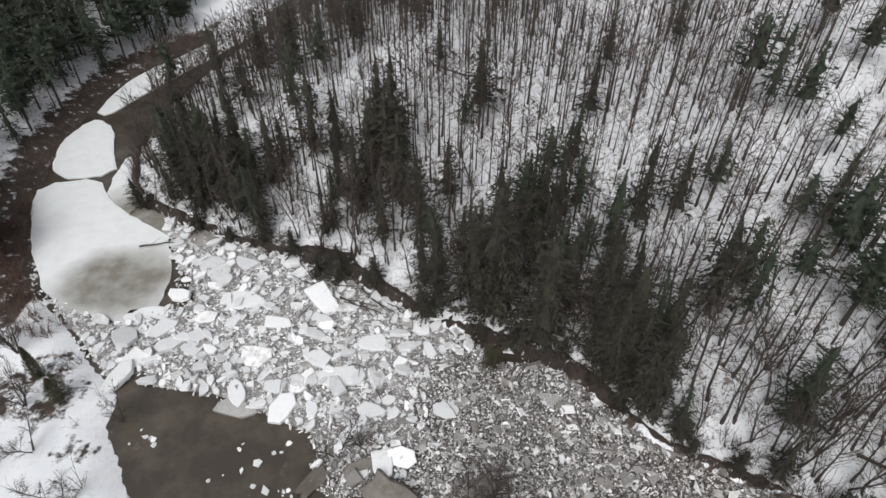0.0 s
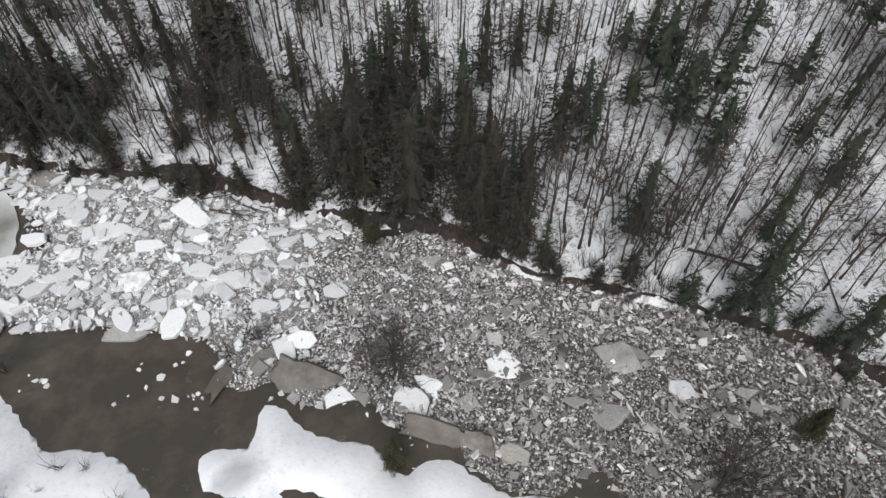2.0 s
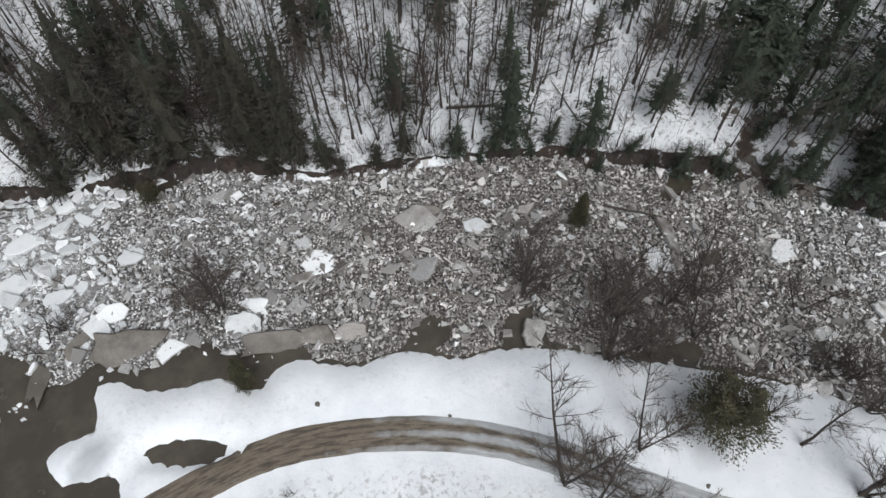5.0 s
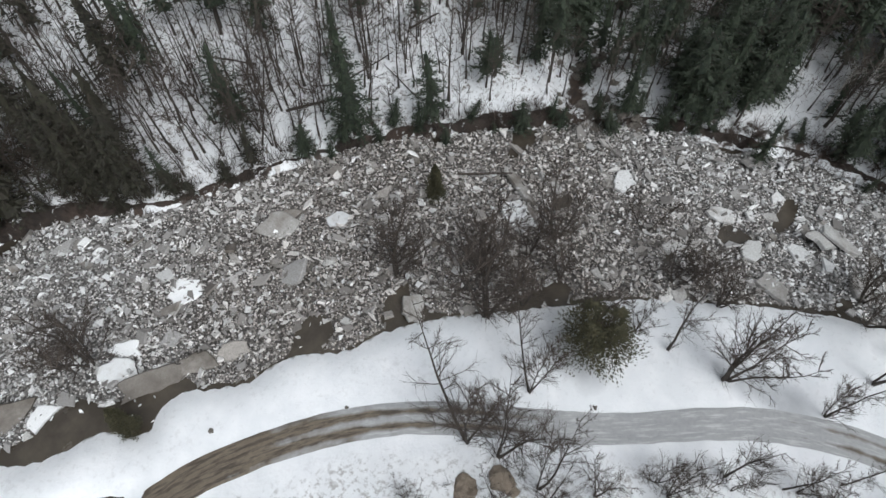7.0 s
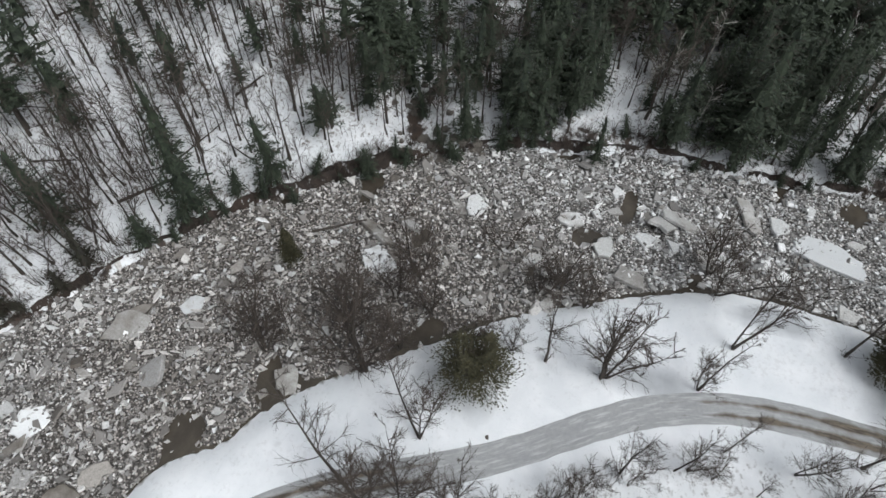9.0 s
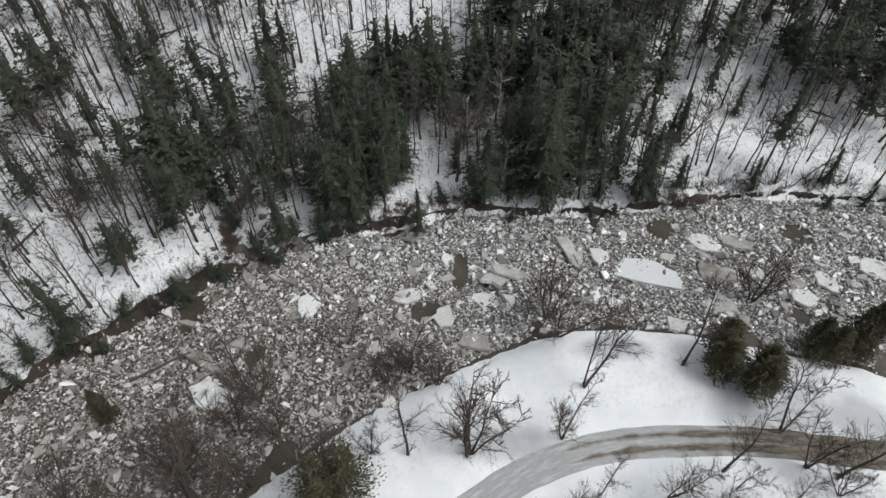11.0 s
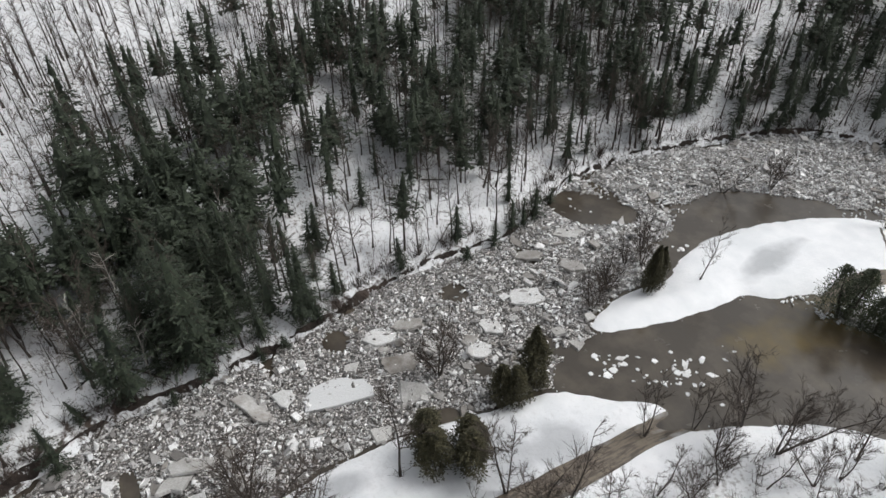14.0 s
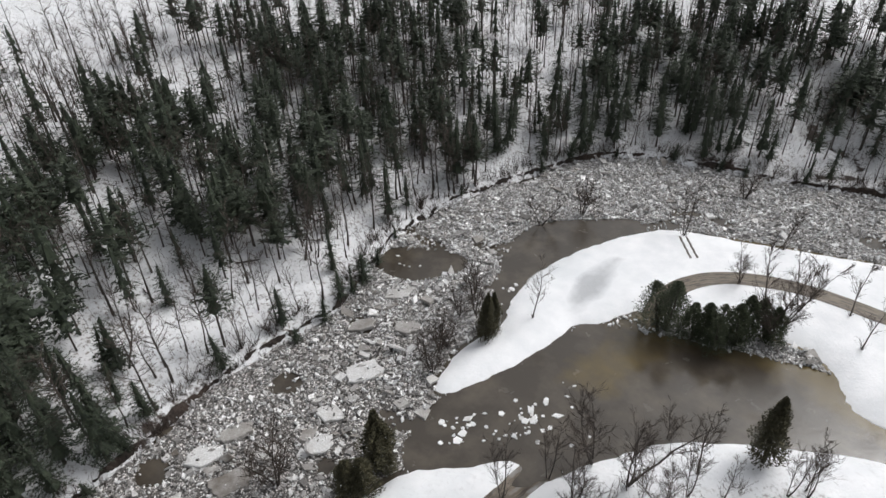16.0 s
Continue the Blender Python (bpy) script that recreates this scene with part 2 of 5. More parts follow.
def rounded(pts, closed=False, n=2):
    """Chaikin's corner cutting."""
    p = np.array(pts, float)
    for _ in range(n):
        q = np.roll(p, -1, 0) if closed else p[1:]
        r = p if closed else p[:-1]
        cut = np.stack([0.75 * r + 0.25 * q, 0.25 * r + 0.75 * q], 1).reshape(-1, 2)
        p = cut if closed else np.vstack([p[:1], cut, p[-1:]])
    return p


def dist_line(x, y, pts, closed=False):
    p = np.asarray(pts, float)
    q = np.roll(p, -1, 0) if closed else p[1:]
    best = np.full(np.shape(x), 1e9)
    for (ax, ay), (bx, by) in zip(p, q):
        ux, uy = bx - ax, by - ay
        t = np.clip(((x - ax) * ux + (y - ay) * uy) / (ux * ux + uy * uy + 1e-9), 0, 1)
        best = np.minimum(best, (x - ax - t * ux) ** 2 + (y - ay - t * uy) ** 2)
    return np.sqrt(best)


def inside(x, y, pts):
    p = np.asarray(pts, float)
    res = np.zeros(np.shape(x), bool)
    for (ax, ay), (bx, by) in zip(p, np.roll(p, -1, 0)):
        if ay != by:
            res ^= ((ay > y) != (by > y)) & (x < (bx - ax) * (y - ay) / (by - ay) + ax)
    return res


def signed(x, y, pts):
    d = dist_line(x, y, pts, True)
    return np.where(inside(x, y, pts), d, -d)


# ---------------- the plan ----------------
FAR_BANK = [(-20, 215), (-35, 175), (-48, 148), (-56, 124), (-58, 101), (-55, 88), (-46, 79), (-35, 74), (-23, 69), (-15, 66), (-6, 59), (2, 55), (9, 52), (16, 49), (21, 43), (26, 37), (32, 34), (38, 31), (44, 27), (50, 23), (55, 19), (60, 13), (64, 8), (69, 3), (73, -4), (77, -9), (78, -16), (80, -22), (83, -31), (82, -42), (83, -53), (85, -64), (87, -73), (87, -82), (86, -90), (86, -98), (91, -107), (95, -120), (94, -134), (90, -148), (85, -163), (79, -173), (68, -179), (53, -182), (42, -184), (26, -189), (0, -196)]
NEAR_NORTH = [(-32, 215), (-46, 171), (-61, 144), (-71, 132), (-73, 113), (-73, 99), (-70, 85), (-65, 74), (-60, 62), (-57, 60.5), (-53, 57), (-45, 49), (-41, 45.5), (-39, 42.5), (-39.6, 39.5), (-37, 36.7), (-34, 32), (-32.5, 29), (-26.5, 28.4), (-21.5, 22.5), (-20, 18), (-17, 13), (-13.4, 15), (-11.8, 16.4), (-11.6, 18.4), (-15.7, 19.9), (-17, 22), (-17, 24.6), (-14.4, 25.6), (-11.4, 23.4), (-10.6, 26), (-9.8, 29), (-7.7, 28.8), (-5.6, 25.4), (-1.7, 22.2), (1.6, 21.2)]
NEAR_EAST = [(2.7, 18.2), (4.4, 16.6), (6.5, 18), (9.9, 17.6), (11.8, 14.4), (14.2, 12.0), (18.3, 10.9), (21.2, 8.5), (23.2, 5.2), (26.7, 4.2), (30.8, 1.2), (34, -2.2), (36, -5), (43, -12), (48, -18), (54, -28), (58, -35), (61, -42), (62, -52), (61, -60), (58, -72), (57, -80), (53, -84), (45.5, -92), (45.5, -86), (42, -90), (39, -97), (34, -105), (29, -109), (22, -114), (13, -119), (0, -122), (-40, -125)]
ISLAND = [(61, -91), (64, -95), (65, -103), (63, -109), (66, -115), (67, -126), (64, -138), (59, -148), (54, -153), (44, -156), (33, -160), (21, -164), (0, -170), (-60, -180), (-90, -160), (-60, -138), (0, -129), (13, -124), (18, -125), (22, -132), (27, -134), (33, -131), (44, -129), (49, -126), (51, -119), (54, -118), (54, -113), (56, -104), (58, -98)]
FOREST = [*FAR_BANK, (-300, -230), (-2600, -500), (-2600, -2600), (2600, -2600), (2600, 2600), (60, 2600)]
NEAR = [*NEAR_NORTH, *NEAR_EAST, (-2600, -125), (-2600, 2600), (-40, 2600)]
FOREST_R, NEAR_R, ISLAND_R = rounded(FOREST, True), rounded(NEAR, True), rounded(ISLAND, True)
GULLY = [(70, -2), (73.5, 1), (76, 4.5), (82, 5), (86.5, 3), (93, -1.5), (97, -7), (106, -18)]
SIDE_CREEK = [(44, -184), (38, -190), (32, -195), (34, -202), (44, -204), (47, -214), (44, -225)]
ROAD_LINE = [(-30, 17), (-20, 12.5), (-11, 12.5), (-4, 11.5), (3, 9.5), (10, 5.2), (16.5, 0), (22, -6.5), (25.5, -12.5), (28.7, -18.5), (33, -25), (37, -30), (41, -35.5), (44, -42), (45.6, -48), (46.2, -56), (46.2, -64), (45, -74), (44.5, -84), (43.5, -96), (44, -110), (46, -124), (46.5, -134), (42, -142), (33, -146.5), (26, -147.5), (15, -147), (-20, -150)]
ROAD_R = rounded(ROAD_LINE, False, 3)


OPEN_WATER = [
    [(-38, 48), (-38, 45.5), (-31, 44), (-26, 43.5), (-16, 39), (-14, 36), (-16, 33), (-12, 30.5), (-4, 26.5), (2, 22), (-8, 16), (-60, 0), (-45, 40)],
    [(91.5, -108), (94, -113), (83, -120), (77, -119), (80, -111), (85, -107.5)],
    [(72, -119), (77, -134), (73, -142), (66, -147), (60, -152), (55, -140), (60, -110), (66, -113)],
    [(57, -79.5), (61.5, -91), (50, -128), (-100, -150), (-100, -110), (30, -95), (45, -80)],
    [(-46, 77.5), (-41, 68), (-38, 59), (-43, 56.5), (-52, 58.5), (-60, 63), (-90, 120), (-60, 260), (30, 260), (-20, 160), (-50, 95)],
]


def stretched(lo, hi, step, outer):
    core = np.arange(lo, hi + step, step)
    grow, a, s = [], 0.0, step
    while a < outer:
        s *= 1.28
        a += s
        grow.append(a)
    grow = np.array(grow)
    return np.concatenate([(lo - grow)[::-1], core, core[-1] + grow])


# distances to the plan's lines, worked out once on the ground's grid and read between its nodes
GX, GY = stretched(-115, 175, 1.15, 2300), stretched(-245, 215, 1.15, 2300)
MX, MY = np.meshgrid(GX, GY)
FIELDS = [signed(MX, MY, FOREST_R), signed(MX, MY, NEAR_R), signed(MX, MY, ISLAND_R), np.minimum(dist_line(MX, MY, GULLY), dist_line(MX, MY, SIDE_CREEK)), dist_line(MX, MY, ROAD_R), np.max([signed(MX, MY, rounded(p, True, 1)) for p in OPEN_WATER], axis=0)]


def fields(x, y):
    i = np.clip(np.searchsorted(GX, x) - 1, 0, len(GX) - 2)
    j = np.clip(np.searchsorted(GY, y) - 1, 0, len(GY) - 2)
    u, v = (x - GX[i]) / (GX[i + 1] - GX[i]), (y - GY[j]) / (GY[j + 1] - GY[j])
    return [(a[j, i] * (1 - u) + a[j, i + 1] * u) * (1 - v) + (a[j + 1, i] * (1 - u) + a[j + 1, i + 1] * u) * v for a in FIELDS]


def height(x, y, detail=True):
    """Ground height over the water, with the masks that the ground's material needs."""
    x, y = np.asarray(x, float), np.asarray(y, float)
    wob = 1.6 * fbm(x / 5, y / 5, 3) + 0.9 * fbm(x / 1.3, y / 1.3, 5, 2)
    f, n, i, g, r, _ = fields(x, y)
    fw, nw, iw = f + wob, n + wob * 0.6, i + wob * 0.6
    hill = 1.5 * smooth(-0.6, 0.8, fw) + 0.30 * np.clip(fw - 1.0, 0, 45) + 0.16 * np.clip(fw - 46, 0, 120) + 0.02 * np.clip(fw - 166, 0, 1500)
    hill = hill + smooth(3, 25, f) * (7 * fbm(x / 45, y / 45, 11) + 1.2 * fbm(x / 9, y / 9, 12))
    gul = (1 - smooth(0.8, 6.5, g + wob)) * smooth(-4, 4, f)
    hill = hill * (1 - 0.75 * gul)
    west = smooth(-62, -85, x) * smooth(25, 60, y)
    flat = 1.0 * smooth(-0.6, 3.2, nw) + 0.25 * fbm(x / 8, y / 8, 21) * smooth(1, 6, n) + west * 0.42 * np.clip(nw - 2, 0, 60)
    isl = 0.85 * smooth(-0.8, 4.0, iw) + 0.25 * fbm(x / 9, y / 9, 31) * smooth(1, 6, i)
    z = np.where(f > -3, hill, 0) + np.where(n > -3, flat, 0) + np.where(i > -3, isl, 0)
    z = z - 0.9 * (1 - smooth(-1.4, 0.4, np.maximum(np.maximum(fw, nw), iw)))
    if detail:
        z = z + 0.10 * fbm(x / 1.7, y / 1.7, 41) * smooth(0, 2, np.maximum(np.maximum(f, n), i))
    road = 1 - smooth(2.4, 3.8, r)
    land = (n > 0) | (i > 0)
    z = np.where(land, z * (1 - road) + np.minimum(z, 0.80) * road, z)
    hx, hy = (x + 5.2) * 0.80 - (y - 15.9) * 0.60, (x + 5.2) * 0.60 + (y - 15.9) * 0.80
    z = z - 2.2 * (1 - smooth(0.2, 1.5, np.hypot(hx / 4.9, hy / 1.45)))
    return z, f, n, i, g, r


def ground_z(x, y):
    return float(height(np.array([x]), np.array([y]))[0][0])


# ---------------- ground, water, road ----------------
def build_ground():
    gx, gy, x, y = GX, GY, MX.ravel(), MY.ravel()
    z, f, n, i, g, r = height(x, y)
    w, h = len(gx), len(gy)
    idx = np.arange(w * h).reshape(h, w)
    F = np.stack([idx[:-1, :-1], idx[:-1, 1:], idx[1:, 1:], idx[1:, :-1]], -1).reshape(-1, 4)
    cut = 1 - smooth(3, 9, np.hypot((x - 64) / 1.3, y - 7)) + (1 - smooth(4, 9, np.hypot((x + 12) / 1.6, y - 64)))
    bank = smooth(-2.2, -0.5, f) * (1 - smooth(0.1 + 0.6 * cut, 0.9 + 0.9 * cut, f))
    gully = (1 - smooth(0.5, 2.8, g)) * smooth(1.5, 5, f) * (0.35 + 0.4 * vnoise(x / 4, y / 4, 79))
    scour = smooth(0.62, 0.8, vnoise(x / 14, y / 14, 77)) * (1 - smooth(2.0, 6.0, f)) * (f > 0) * 0.5
    earth = np.clip(np.maximum(np.maximum(bank * (0.12 + 0.75 * smooth(0.35, 0.75, vnoise(x / 6, y / 6, 78))) * (1 - 0.5 * smooth(-2, -20, y)), gully), scour), 0, 1)
    westbank = ((n > -2) & (n < 10) & (x < -58) & (y > 55)) * (1 - smooth(4, 10, n)) * 0.7
    rough = ((n > 1) & (x < -28) & (y > 12) & (y < 62)) * 0.5 * smooth(0.45, 0.75, vnoise(x / 6, y / 6, 73))
    earth = np.maximum(np.maximum(earth, westbank), rough)
    # Mask for the litter specks and for the tree shade painted on the snow.
    litter_shade = np.where(f > 0, 0.9, 0) + np.where((n > 0) & (r > 3), 0.12, 0)
    litter_shade = np.where((n > 4) & (x < -70), 0.9, litter_shade)
    inner = (n > 0) & (r > 3.5) & (signed(x, y, [(-60, 5), (0, 7), (15, -4), (25, -20), (38, -38), (41, -60), (40, -90), (20, -108), (-60, -118)]) > 0)
    litter_shade = np.where(inner, 0.55, litter_shade)
    near = np.maximum(n, i)
    wet = np.where(near > -3, (1 - smooth(-0.6, 0.5, near)) * smooth(-4, -1, near), 0)
    # Slush patches, plus painted shade under tree clumps, as by the cedar at (37, -15).
    slush_and_shade = [(58, -49, 2.2, 5), (51, -66, 5, 8), (-12, 21, 3.5, 2.2), (49, -76, 4, 6), (57, -128, 3, 9), (45, -36, 3, 6), (37, -15, 4, 6)]
    slush = np.zeros_like(x)
    for px, py, a, b in slush_and_shade:
        slush = np.maximum(slush, 0.92 * (1 - smooth(0.2, 1.5, np.hypot((x - px) / a, (y - py) / b) + 1.1 * fbm(x / 5, y / 5, 23))))
    ob = new("ground", raw_mesh("ground", np.stack([x, y, z], 1), F, GROUND, None, True, {"earth": earth, "litter_shade": litter_shade, "wet": wet, "slush": slush}))
    return tagged(ob, "snow-covered river banks and forest floor with bare earth cut banks", "ground", kind="structure")


def build_water():
    gx, gy = np.arange(-260, 261, 4.0), np.arange(-332, 333, 4.0)
    x, y = (v.ravel() for v in np.meshgrid(gx, gy))
    f, n, i, g, r, o = fields(x, y)
    w, h = len(gx), len(gy)
    idx = np.arange(w * h).reshape(h, w)
    F = np.stack([idx[:-1, :-1], idx[:-1, 1:], idx[1:, 1:], idx[1:, :-1]], -1).reshape(-1, 4)
    flood = (x < 62) & (y < -80)
    silt = np.where(flood, np.maximum(smooth(-7, 0, i) * smooth(56, 44, x), 0.8 * smooth(6, 2, dist_line(x, y, [(46, -108), (44, -122), (36, -128), (24, -128)]))), 0)
    ob = new("water", raw_mesh("water", np.c_[x, y, 0 * x], F, WATER, None, False, {"silt": silt}))
    return tagged(ob, "muddy brown river water standing open between the ice", "water", kind="structure")


def build_road():
    c = np.array(rounded(ROAD_LINE, False, 4))
    seg = np.hypot(*np.diff(c, axis=0).T)
    s = np.concatenate([[0], np.cumsum(seg)])
    t = np.arange(0, s[-1], 0.7)
    cx, cy = np.interp(t, s, c[:, 0]), np.interp(t, s, c[:, 1])
    tx, ty = np.gradient(cx), np.gradient(cy)
    ln = np.hypot(tx, ty)
    nx, ny = -ty / ln, tx / ln
    cols = 11
    u = np.linspace(-1, 1, cols)
    half = 1.75 + 0.35 * fbm(t / 6, t * 0 + 3, 9)
    wig = 0.18 * fbm(t / 1.5, t * 0, 8)
    x = cx[:, None] + nx[:, None] * (u * half[:, None] + wig[:, None])
    y = cy[:, None] + ny[:, None] * (u * half[:, None] + wig[:, None])
    z = height(x.ravel(), y.ravel())[0].reshape(x.shape)
    rut = -0.05 * np.exp(-((np.abs(u) - 0.42) / 0.16) ** 2)
    z = z + 0.10 + rut - 0.06 * (np.abs(u) > 0.99)
    w = cols
    idx = np.arange(len(t) * w).reshape(len(t), w)
    F = np.stack([idx[:-1, :-1], idx[1:, :-1], idx[1:, 1:], idx[:-1, 1:]], -1).reshape(-1, 4)[:, ::-1]
    bare = np.repeat((0.30 + 0.55 * (1 - smooth(2, 24, x[:, 5])) + 0.45 * smooth(-55, -66, y[:, 5]) + 0.2 * smooth(-120, -135, y[:, 5]) - 0.35 * smooth(24, 30, x[:, 5]) * smooth(-48, -40, y[:, 5]))[:, None], w, 1)
    ob = new("road", raw_mesh("road", np.stack([x, y, z], -1).reshape(-1, 3), F, ROAD, None, True, {"across": np.tile(u, len(t)), "along": np.repeat(t, w), "bare": bare.ravel()}))
    return tagged(ob, "narrow winding dirt road with icy wheel tracks through snow", "road", kind="structure")


def build_far_bank():
    """The raw earth face between the jam and the forest floor."""
    c = rounded(FAR_BANK, False, 3)
    s = np.concatenate([[0], np.cumsum(np.hypot(*np.diff(c, axis=0).T))])
    t = np.arange(0, s[-1], 0.45)
    cx, cy = np.interp(t, s, c[:, 0]), np.interp(t, s, c[:, 1])
    tx, ty = np.gradient(cx), np.gradient(cy)
    tx, ty = (np.convolve(np.pad(v, 6, "edge"), np.ones(13) / 13, "valid") for v in (tx, ty))
    ln = np.hypot(tx, ty)
    nx, ny = -ty / ln, tx / ln
    cut = 1 - smooth(3, 9, np.hypot((cx - 65) / 1.3, cy - 7)) + (1 - smooth(4, 9, np.hypot((cx + 12) / 1.6, cy - 64)))
    half = np.clip(0.50 + 3.4 * fbm(t / 6, t * 0 + 1, 81), 0.06, 1.7) * (1 - 0.6 * smooth(-2, -20, cy)) + 1.0 * cut
    u = np.linspace(-1, 1, 9)
    off = 0.35 + 0.5 * fbm(t / 3, t * 0 + 5, 82) + 0.6 * cut
    jit = 0.8 * fbm((t[:, None] + 0 * u) / 0.9, (u * 3)[None] + 0 * t[:, None], 83)
    x = cx[:, None] + nx[:, None] * (u * half[:, None] + off[:, None] + jit)
    y = cy[:, None] + ny[:, None] * (u * half[:, None] + off[:, None] + jit)
    z = height(x.ravel(), y.ravel())[0].reshape(x.shape)
    lump = 0.5 * fbm(x / 1.1, y / 1.1, 84, 3)
    z = z + (0.45 * np.clip(half * 2 - 0.3, -0.6, 1.0))[:, None] * (1 - u * u) - 0.28 * (np.abs(u) > 0.9) + lump * (1 - np.abs(u) ** 3)
    idx = np.arange(len(t) * 9).reshape(len(t), 9)
    F = np.stack([idx[:-1, :-1], idx[1:, :-1], idx[1:, 1:], idx[:-1, 1:]], -1).reshape(-1, 4)[:, ::-1]
    ob = new("river_bank", raw_mesh("river_bank", np.stack([x, y, z], -1).reshape(-1, 3), F, EARTH))
    return tagged(ob, "dark raw earth bank cut by the river below the woods", "river bank", kind="structure")


build_ground(), build_water(), build_road(), build_far_bank()


# ---------------- ice ----------------
def jam_mask(x, y):
    """Distance into the jam, negative outside it."""
    wob = 1.5 * fbm(x / 4, y / 4, 51)
    f, n, i, g, r, o = fields(x, y)
    return np.minimum(np.minimum(-f + 2.6, -np.maximum(n, i) + 0.3), -o + wob)


def bed_height(x, y, m):
    rough = 0.55 + 0.5 * vnoise(x / 17, y / 17, 61)
    z = 0.26 + rough * (0.7 * fbm(x / 3.2, y / 3.2, 62, 3) + 0.28 * fbm(x / 0.8, y / 0.8, 63, 2))
    thin = smooth(0.80, 0.95, vnoise(x / 8 + 9, y / 5, 64) + 0.22 * smooth(5, 0.5, m))
    return (z - 0.5 * thin) * smooth(-0.2, 2.0, m) - 0.25 * (1 - smooth(-0.5, 1.2, m))


def slab_mesh(name, outline, thick, mat, bevel=0.1, dome=0.0, attrs=None):
    """An irregular plate of ice: rounded upper edge, sides, underside."""
    o = np.asarray(outline, float)
    k, c = len(o), np.mean(outline, axis=0)
    ins = c + (o - c) * (1 - bevel / np.maximum(np.hypot(*(o - c).T), 0.3))[:, None]
    V = np.vstack([np.c_[[c], [thick + dome]], np.c_[ins, np.full(k, thick)], np.c_[o, np.full(k, thick - bevel * 0.7)], np.c_[o * 0.98, np.zeros(k)], np.c_[[c], [0.0]]])
    a, b = np.arange(k), (np.arange(k) + 1) % k
    F = [np.c_[np.zeros(k, int), 1 + a, 1 + b]]
    for s in (1, 1 + k):
        F += [np.c_[s + a, s + k + a, s + k + b], np.c_[s + a, s + k + b, s + b]]
    F.append(np.c_[np.full(k, 1 + 3 * k), 1 + 2 * k + b, 1 + 2 * k + a])
    return raw_mesh(name, V, np.vstack(F), mat, attrs=attrs)


def ragged(rng, length, width, k=9, jag=0.22):
    t = np.sort((np.arange(k) + rng.uniform(-0.3, 0.3, k)) / k * 2 * np.pi)
    r = 1 + rng.uniform(-jag, jag, k)
    p = np.maximum(np.abs(np.cos(t)), np.abs(np.sin(t))) ** -0.6
    return np.c_[np.cos(t) * r * p * length / 2, np.sin(t) * r * p * width / 2]


def chunk_variants(rng, n=10, sides=(4, 5, 6)):
    out = []
    for i in range(n):
        k = sides[i % len(sides)]
        o = ragged(rng, 1.0, rng.uniform(0.55, 0.95), k, 0.25)
        out.append(o)
    return out


def rubble(rng, pts, size, thick, tilt, z, sink=0.35):
    """Many small tilted plates joined into one mesh."""
    n, k = len(pts), 4
    t = (np.arange(k)[None, :] + rng.uniform(-0.32, 0.32, (n, k))) / k * 2 * np.pi
    r = rng.uniform(0.6, 1.25, (n, k)) * size[:, None] / 2
    asp = rng.uniform(0.2, 0.95, (n, 1))
    X, Y = np.cos(t) * r, np.sin(t) * r * asp
    top = np.stack([X * 0.92, Y * 0.92, np.repeat(thick[:, None] * 0.5, k, 1)], -1)
    bot = np.stack([X * 1.05, Y * 1.05, np.repeat(-thick[:, None] * 0.5, k, 1)], -1)
    L = np.concatenate([top, bot], 1)
    yaw, ax, ti = rng.uniform(0, 2 * np.pi, n), rng.uniform(0, 2 * np.pi, n), tilt
    ux, uy = np.cos(ax), np.sin(ax)
    c, s = np.cos(ti), np.sin(ti)
    R = np.empty((n, 3, 3))
    R[:, 0, 0], R[:, 0, 1], R[:, 0, 2] = c + ux * ux * (1 - c), ux * uy * (1 - c), uy * s
    R[:, 1, 0], R[:, 1, 1], R[:, 1, 2] = ux * uy * (1 - c), c + uy * uy * (1 - c), -ux * s
    R[:, 2, 0], R[:, 2, 1], R[:, 2, 2] = -uy * s, ux * s, c
    cy, sy = np.cos(yaw), np.sin(yaw)
    L = np.stack([L[..., 0] * cy[:, None] - L[..., 1] * sy[:, None], L[..., 0] * sy[:, None] + L[..., 1] * cy[:, None], L[..., 2]], -1)
    V = np.einsum("nij,nkj->nki", R, L) + np.stack([pts[:, 0], pts[:, 1], z + size * np.sin(ti) * sink], -1)[:, None, :]
    a = np.arange(k)
    b = (a + 1) % k
    f = np.vstack([np.c_[np.zeros(k - 2, int), a[1:-1], a[2:]], np.c_[a, a + k, b + k], np.c_[a, b + k, b]])
    F = (f[None] + (np.arange(n) * 2 * k)[:, None, None]).reshape(-1, 3)
    return V.reshape(-1, 3), F


def white_zone(x, y):
    """1 where the jam is of clean white floes, upstream."""
    return smooth(3, -12, x + 0.35 * (36 - y) + 8 * fbm(x / 9, y / 9, 66)) * smooth(32, 40, y)


def mud_zone(x, y):
    """1 where the jam is stained by river mud, off the upper road bend."""
    return np.clip(0.9 * smooth(48, 16, np.hypot(x - 40, (y - 3) * 0.9) + 14 * fbm(x / 12, y / 12, 68)), 0, 1)


